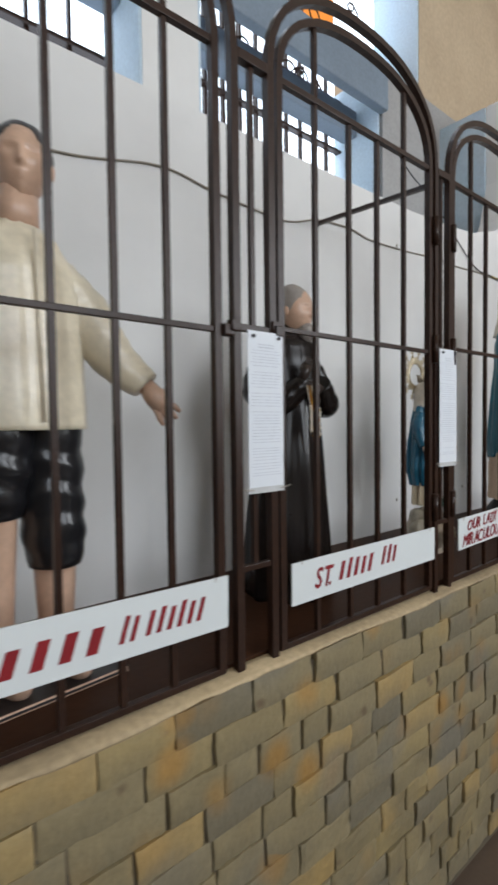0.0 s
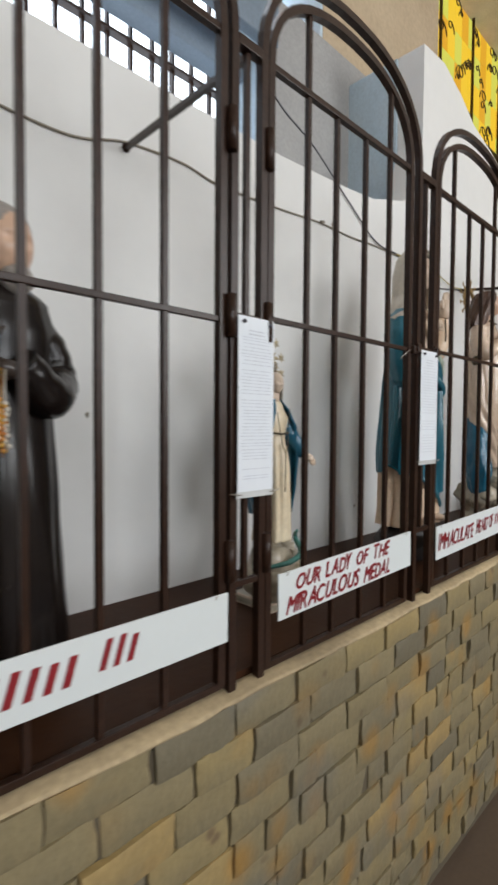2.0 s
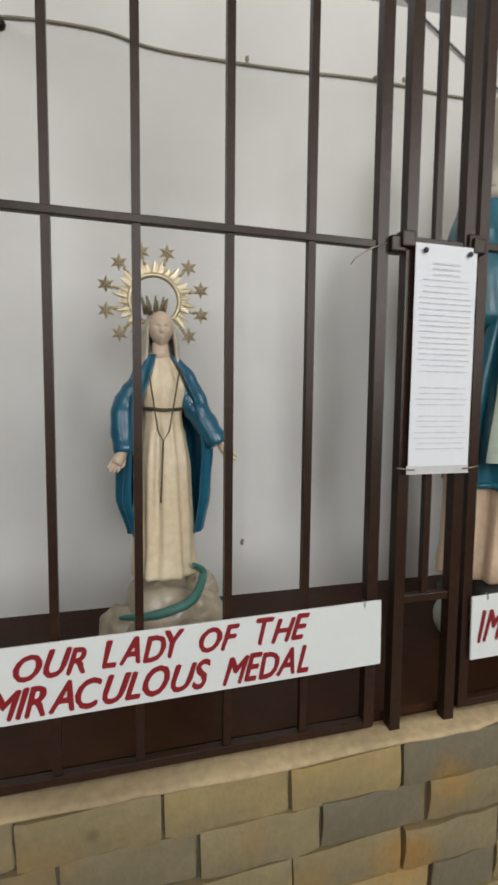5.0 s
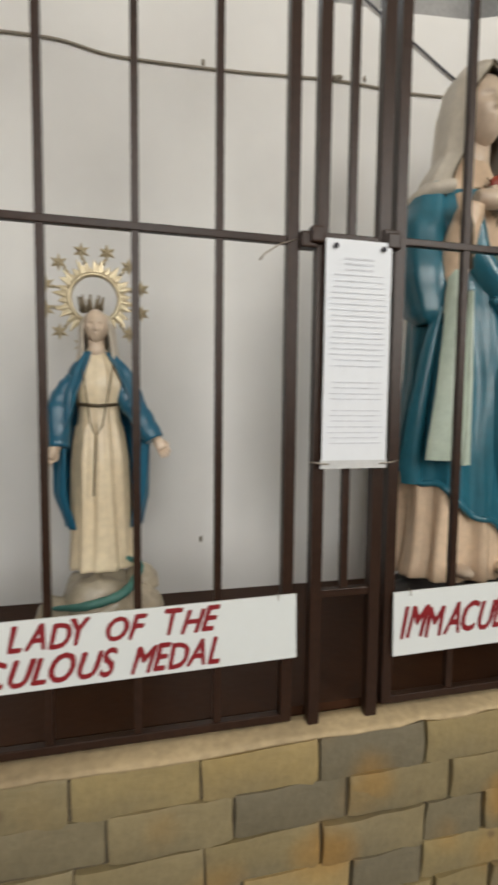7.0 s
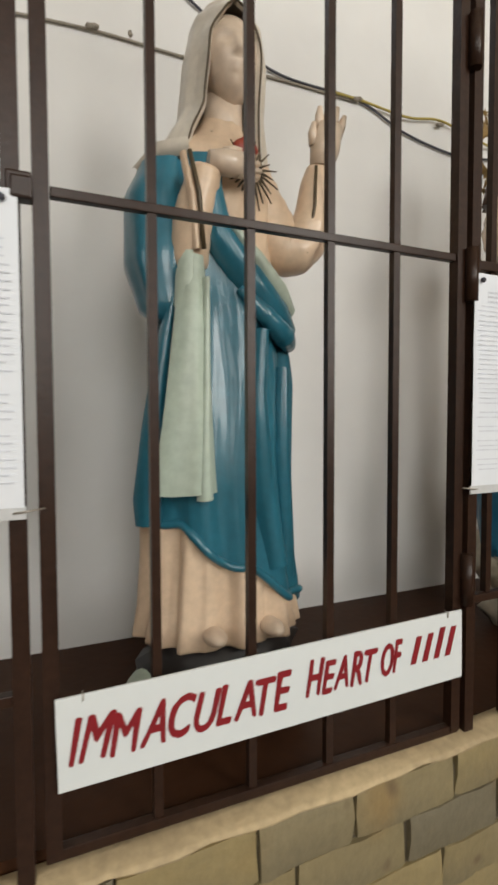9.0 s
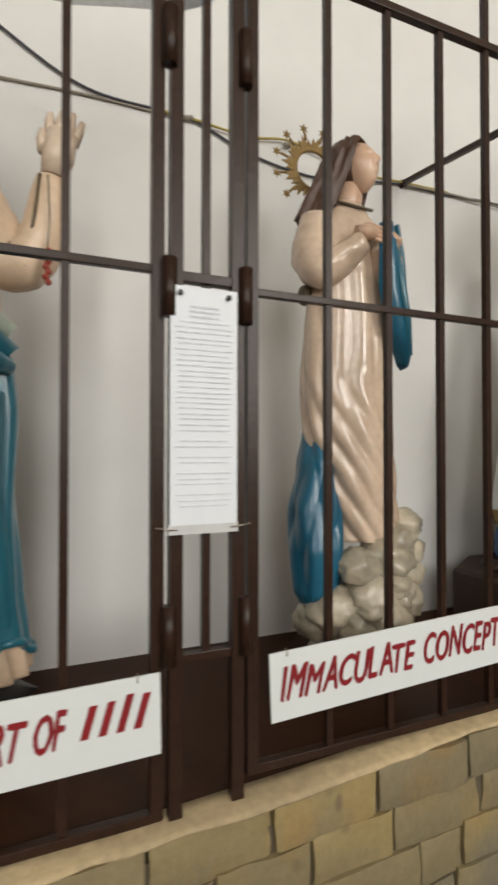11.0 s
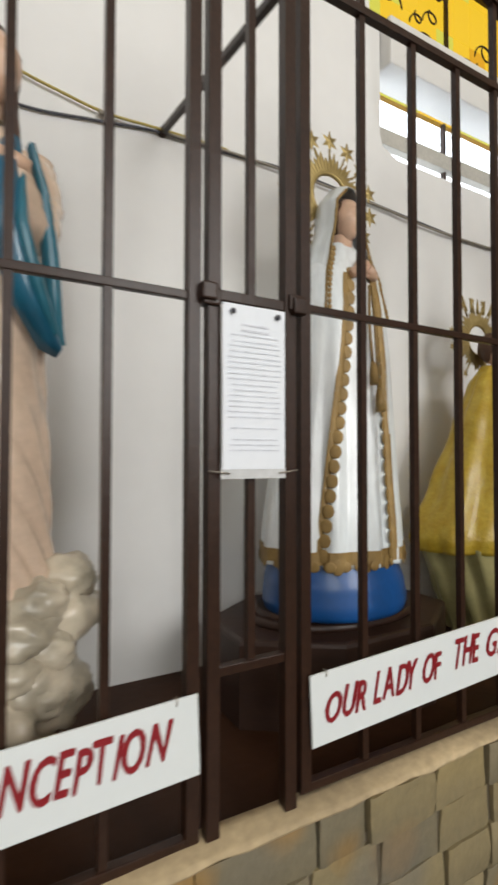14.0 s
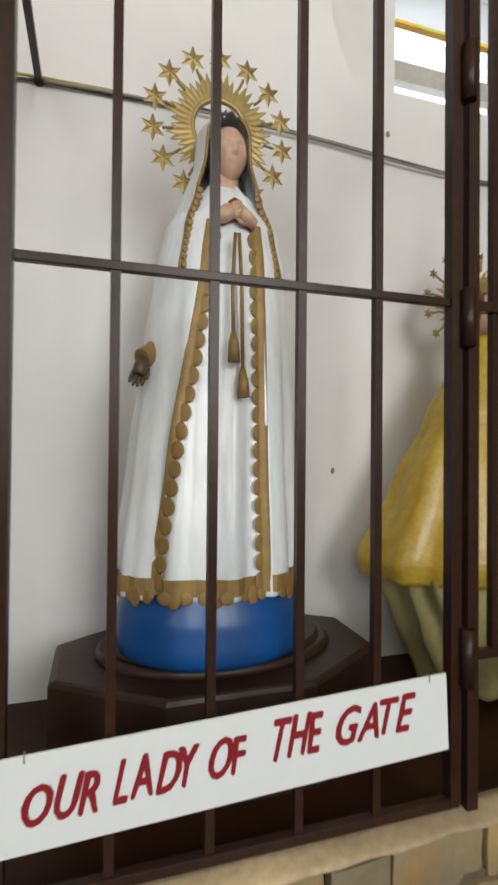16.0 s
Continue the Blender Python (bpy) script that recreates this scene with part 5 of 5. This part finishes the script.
# ---- notices on the panels ----
def notice(x0, x1, z0, z1, lines, heading):
    cx = (x0 + x1) / 2
    n = thing("notice", (cx, -0.022, z1), "printed white notice in a clear sleeve, tied to the grille panel", "notice", "notices on the panels")
    w, h = (x1 - x0) / 2, z1 - z0
    bm = bmesh.new()
    grid = bmesh.ops.create_grid(bm, x_segments=6, y_segments=14, size=1)
    for v in grid["verts"]:
        x, z = v.co.x, v.co.y
        v.co = Vector((x * w, -0.0008 * noise.noise(Vector((x * 1.5 + cx * 9, z * 2, 0))) - 0.001, -h / 2 + z * h / 2))
    sheet = part("sheet", bm, M_PAPER, n)
    mod = sheet.modifiers.new("thickness", "SOLIDIFY")
    mod.thickness = 0.001
    bm = bmesh.new()
    for i in range(lines):
        z = -0.03 - (h - 0.05) * i / lines + random.uniform(-0.0008, 0.0008)
        if random.random() < 0.13 and i > heading:
            continue
        k = 0.45 if i < heading else random.uniform(0.72, 0.88)
        t = 0.0015 if i < heading else 0.0009
        box(bm, (-w * k, -0.0031, z - t), (w * k, -0.0029, z + t))
    part("print_block", bm, M_INK, n, "grey illegible print")["kind"] = "stuff"
    bm = box(bmesh.new(), (-w - 0.002, -0.0012, -h - 0.014), (w + 0.002, 0.0008, -h + 0.001))
    part("sleeve_edge", bm, M_SLEEVE, n, "clear plastic sleeve edge")
    for s in (-1, 1):
        bm = tube(bmesh.new(), [(s * w * 0.8, -0.004, -h - 0.006), (s * (w + 0.004), -0.008, -h - 0.004), (s * (w + 0.022), -0.003, -h - 0.002)], 0.0013, 5)
        part("tie_wire", bm, M_WIRE, n)
        bm = bmesh.new()
        ball(bm, (s * w * 0.72, -0.006, -0.012), 0.0045, seg=8, rings=6)
        part("tack", bm, M_CABLE, n)
    return n


M_SLEEVE = material("clear_sleeve", (0.62, 0.63, 0.63), 0.15, coat=0.5)
notice(0.835, 0.943, 1.499, 1.858, 44, 2)
notice(1.660, 1.770, 1.508, 1.888, 46, 2)
notice(2.475, 2.593, 1.538, 1.902, 34, 3)
notice(3.293, 3.400, 1.525, 1.887, 38, 3)
notice(4.115, 4.222, 1.646, 1.890, 24, 2)

# ---- cables on the wall ----
def cable(points, mat, label, r=0.0036):
    pts = [Vector((x, y, z)) for x, y, z in points]
    out = []
    for i in range(len(pts) - 1):
        p0, p1, p2, p3 = pts[max(i - 1, 0)], pts[i], pts[i + 1], pts[min(i + 2, len(pts) - 1)]
        for k in range(8):
            u = k / 8
            out.append(0.5 * ((2 * p1) + (p2 - p0) * u + (2 * p0 - 5 * p1 + 4 * p2 - p3) * u * u + (3 * p1 - p0 - 3 * p2 + p3) * u ** 3))
    out.append(pts[-1])
    return tagged(mesh_object("cable", tube(bmesh.new(), out, r, 6), mat), label, "cable", "cables on the alcove wall")


CY = WALL_Y - 0.006
cable([(x, CY, z) for x, z in ((-1.5, 2.5), (0.2, 2.455), (0.63, 2.448), (0.98, 2.515), (1.22, 2.493), (1.56, 2.478), (1.76, 2.53), (1.976, 2.545), (2.116, 2.528), (2.29, 2.531), (2.47, 2.54), (2.745, 2.56), (2.97, 2.559), (3.21, 2.572), (3.49, 2.573))], M_CABLE_G, "grey sagging cable along the alcove wall")
cable([(x, CY - 0.008, z) for x, z in ((3.40, 2.575), (3.49, 2.576), (3.67, 2.566), (3.80, 2.585), (3.95, 2.56), (4.08, 2.54), (4.225, 2.545), (4.43, 2.55))], M_CABLE_Y, "yellow cable clipped to the alcove wall")
cable([(2.40, CY + 0.03, 3.05), (2.49, CY, 2.945)] + [(x, CY - 0.002, z) for x, z in ((2.69, 2.87), (2.97, 2.71), (3.21, 2.59), (3.49, 2.578), (3.67, 2.52), (3.88, 2.495), (4.05, 2.515), (4.225, 2.54), (4.43, 2.543), (4.65, 2.555), (4.97, 2.54), (5.39, 2.515), (5.66, 2.514), (6.6, 2.53))], M_CABLE, "dark cable running down from the window")
cable([(x, CY - 0.010, z) for x, z in ((4.25, 2.538), (4.50, 2.545), (4.97, 2.532), (5.39, 2.507), (6.4, 2.52))], M_CABLE_G, "grey cable along the alcove wall", 0.0035)
for x, z in ((2.745, 2.563), (3.488, 2.576), (4.08, 2.537), (3.80, 2.572)):
    bm = bmesh.new()
    for s in (-1, 0, 1):
        ball(bm, (x + s * 0.008, CY - 0.008, z + 0.002 * s), (0.008, 0.007, 0.006), 0, 8, 6, lump=0.4, seed=s)
    tagged(mesh_object("cable_knot", bm, M_CABLE_G), "taped knot in the wall cable", "cable tie", "knots of the cables")

# loose wire end at a gate latch
bm = tube(bmesh.new(), [(2.43, -0.01, 1.90), (2.40, -0.016, 1.888), (2.375, -0.012, 1.872), (2.368, -0.01, 1.862)], 0.0013, 5)
tagged(mesh_object("wire_end", bm, M_WIRE), "loose tie wire on a gate latch", "wire")

# nail holes and chips in the plaster
for x, z in ((2.835, 2.58), (2.362, 2.55), (5.01, 1.62), (5.18, 2.60), (2.36, 1.24), (3.05, 1.25), (1.63, 1.68)):
    bm = bmesh.new()
    ball(bm, (x, WALL_Y - 0.001, z), (0.006, 0.003, 0.008), 0, 8, 6, lump=0.6, seed=x)
    tagged(mesh_object("plaster_chip", bm, M_CABLE_G), "small dark chip in the plaster", "chip", "chips in the plaster")

# ---- bricks, last ----
ROW, JOINT = 0.0785, 0.0050
def brick_mesh(seed, w):
    """One hand-cut stone: uneven face, worn edges, ends that stand proud or lie back."""
    bm = bmesh.new()
    h = ROW + 0.0008
    nx, nz = 6, 4
    lean = 0.004 + 0.007 * noise.noise(Vector((seed * 5.3, 2, 0)))
    front = []
    for k in range(nz + 1):
        line = []
        for i in range(nx + 1):
            x, z = -w / 2 + w * (0, 0.06, 0.3, 0.55, 0.78, 0.95, 1)[i], -h / 2 + h * (0, 0.1, 0.5, 0.9, 1)[k]
            d = 0.0060 * noise.noise(Vector((x * 18 + seed * 3.7, z * 20, seed))) + lean * (x / w)
            d += (0.0028 if i in (0, nx) else 0.0) + (0.0010 if k in (0, nz) else 0.0)
            wob = 0.004 * noise.noise(Vector((x * 20, z * 20 + 5, seed * 1.3)))
            line.append(bm.verts.new((x + (wob if i in (0, nx) else 0), d, z + (wob * 0.5 if k in (0, nz) else 0))))
        front.append(line)
    for k in range(nz):
        for i in range(nx):
            f = bm.faces.new((front[k][i], front[k][i + 1], front[k + 1][i + 1], front[k + 1][i]))
            f.smooth = True
    rim = [front[0][i] for i in range(nx + 1)] + [front[k][nx] for k in range(1, nz + 1)] + [front[nz][i] for i in range(nx - 1, -1, -1)] + [front[k][0] for k in range(nz - 1, 0, -1)]
    for e in bm.edges:
        if e.is_boundary:
            e.smooth = False
    back = [bm.verts.new((v.co.x, 0.02, v.co.z)) for v in rim]
    for a in range(len(rim)):
        b = (a + 1) % len(rim)
        bm.faces.new((rim[a], rim[b], back[b], back[a]))
    bmesh.ops.recalc_face_normals(bm, faces=bm.faces)
    me = bpy.data.meshes.new("brick")
    bm.to_mesh(me)
    bm.free()
    me.materials.append(M_BRICK)
    return me


WIDTHS = (0.207, 0.207, 0.20, 0.165, 0.145, 0.10, 0.125)
shapes = {w: [brick_mesh(q + w * 100, w - JOINT) for q in range(5)] for w in set(WIDTHS)}
rest_v, rest_f = [], []
for row in range(14):
    x = 2.091 - 19 * 0.207 if row % 2 == 0 else 1.974 - 18 * 0.207
    drift = 0.0
    while x < 8.4:
        w = 0.207 if 1.6 < x < 2.6 and row < 3 else random.choice(WIDTHS[3:] if x > 4.2 else WIDTHS[:4] if row < 2 else WIDTHS[1:])
        xc = x + w / 2
        zc = ledge(xc) - 0.016 - ROW * (row + 0.5)
        if zc < 0.0:
            break
        near = (row < 6 and 0.2 < xc < 5.9) or (row < 10 and 1.6 < xc < 4.0)
        me = random.choice(shapes[w])
        y = -0.032 + random.uniform(-0.005, 0.004)
        z = zc + random.uniform(-0.003, 0.003)
        if near:
            ob = new("brick", me)
            ob.parent = masonry
            ob.location, ob.rotation_euler = (xc, y, z), (random.uniform(-0.012, 0.012), random.uniform(-0.012, 0.012), random.uniform(-0.02, 0.02))
        else:
            base = len(rest_v)
            rest_v += [(v.co.x + xc, v.co.y + y, v.co.z + z) for v in me.vertices]
            rest_f += [[base + k for k in p.vertices] for p in me.polygons]
        x += w
me = bpy.data.meshes.new("far_bricks")
me.from_pydata(rest_v, [], rest_f)
me.materials.append(M_BRICK_FAR)
far = new("far_bricks", me)
far.parent = masonry
far["kind"] = "stuff"
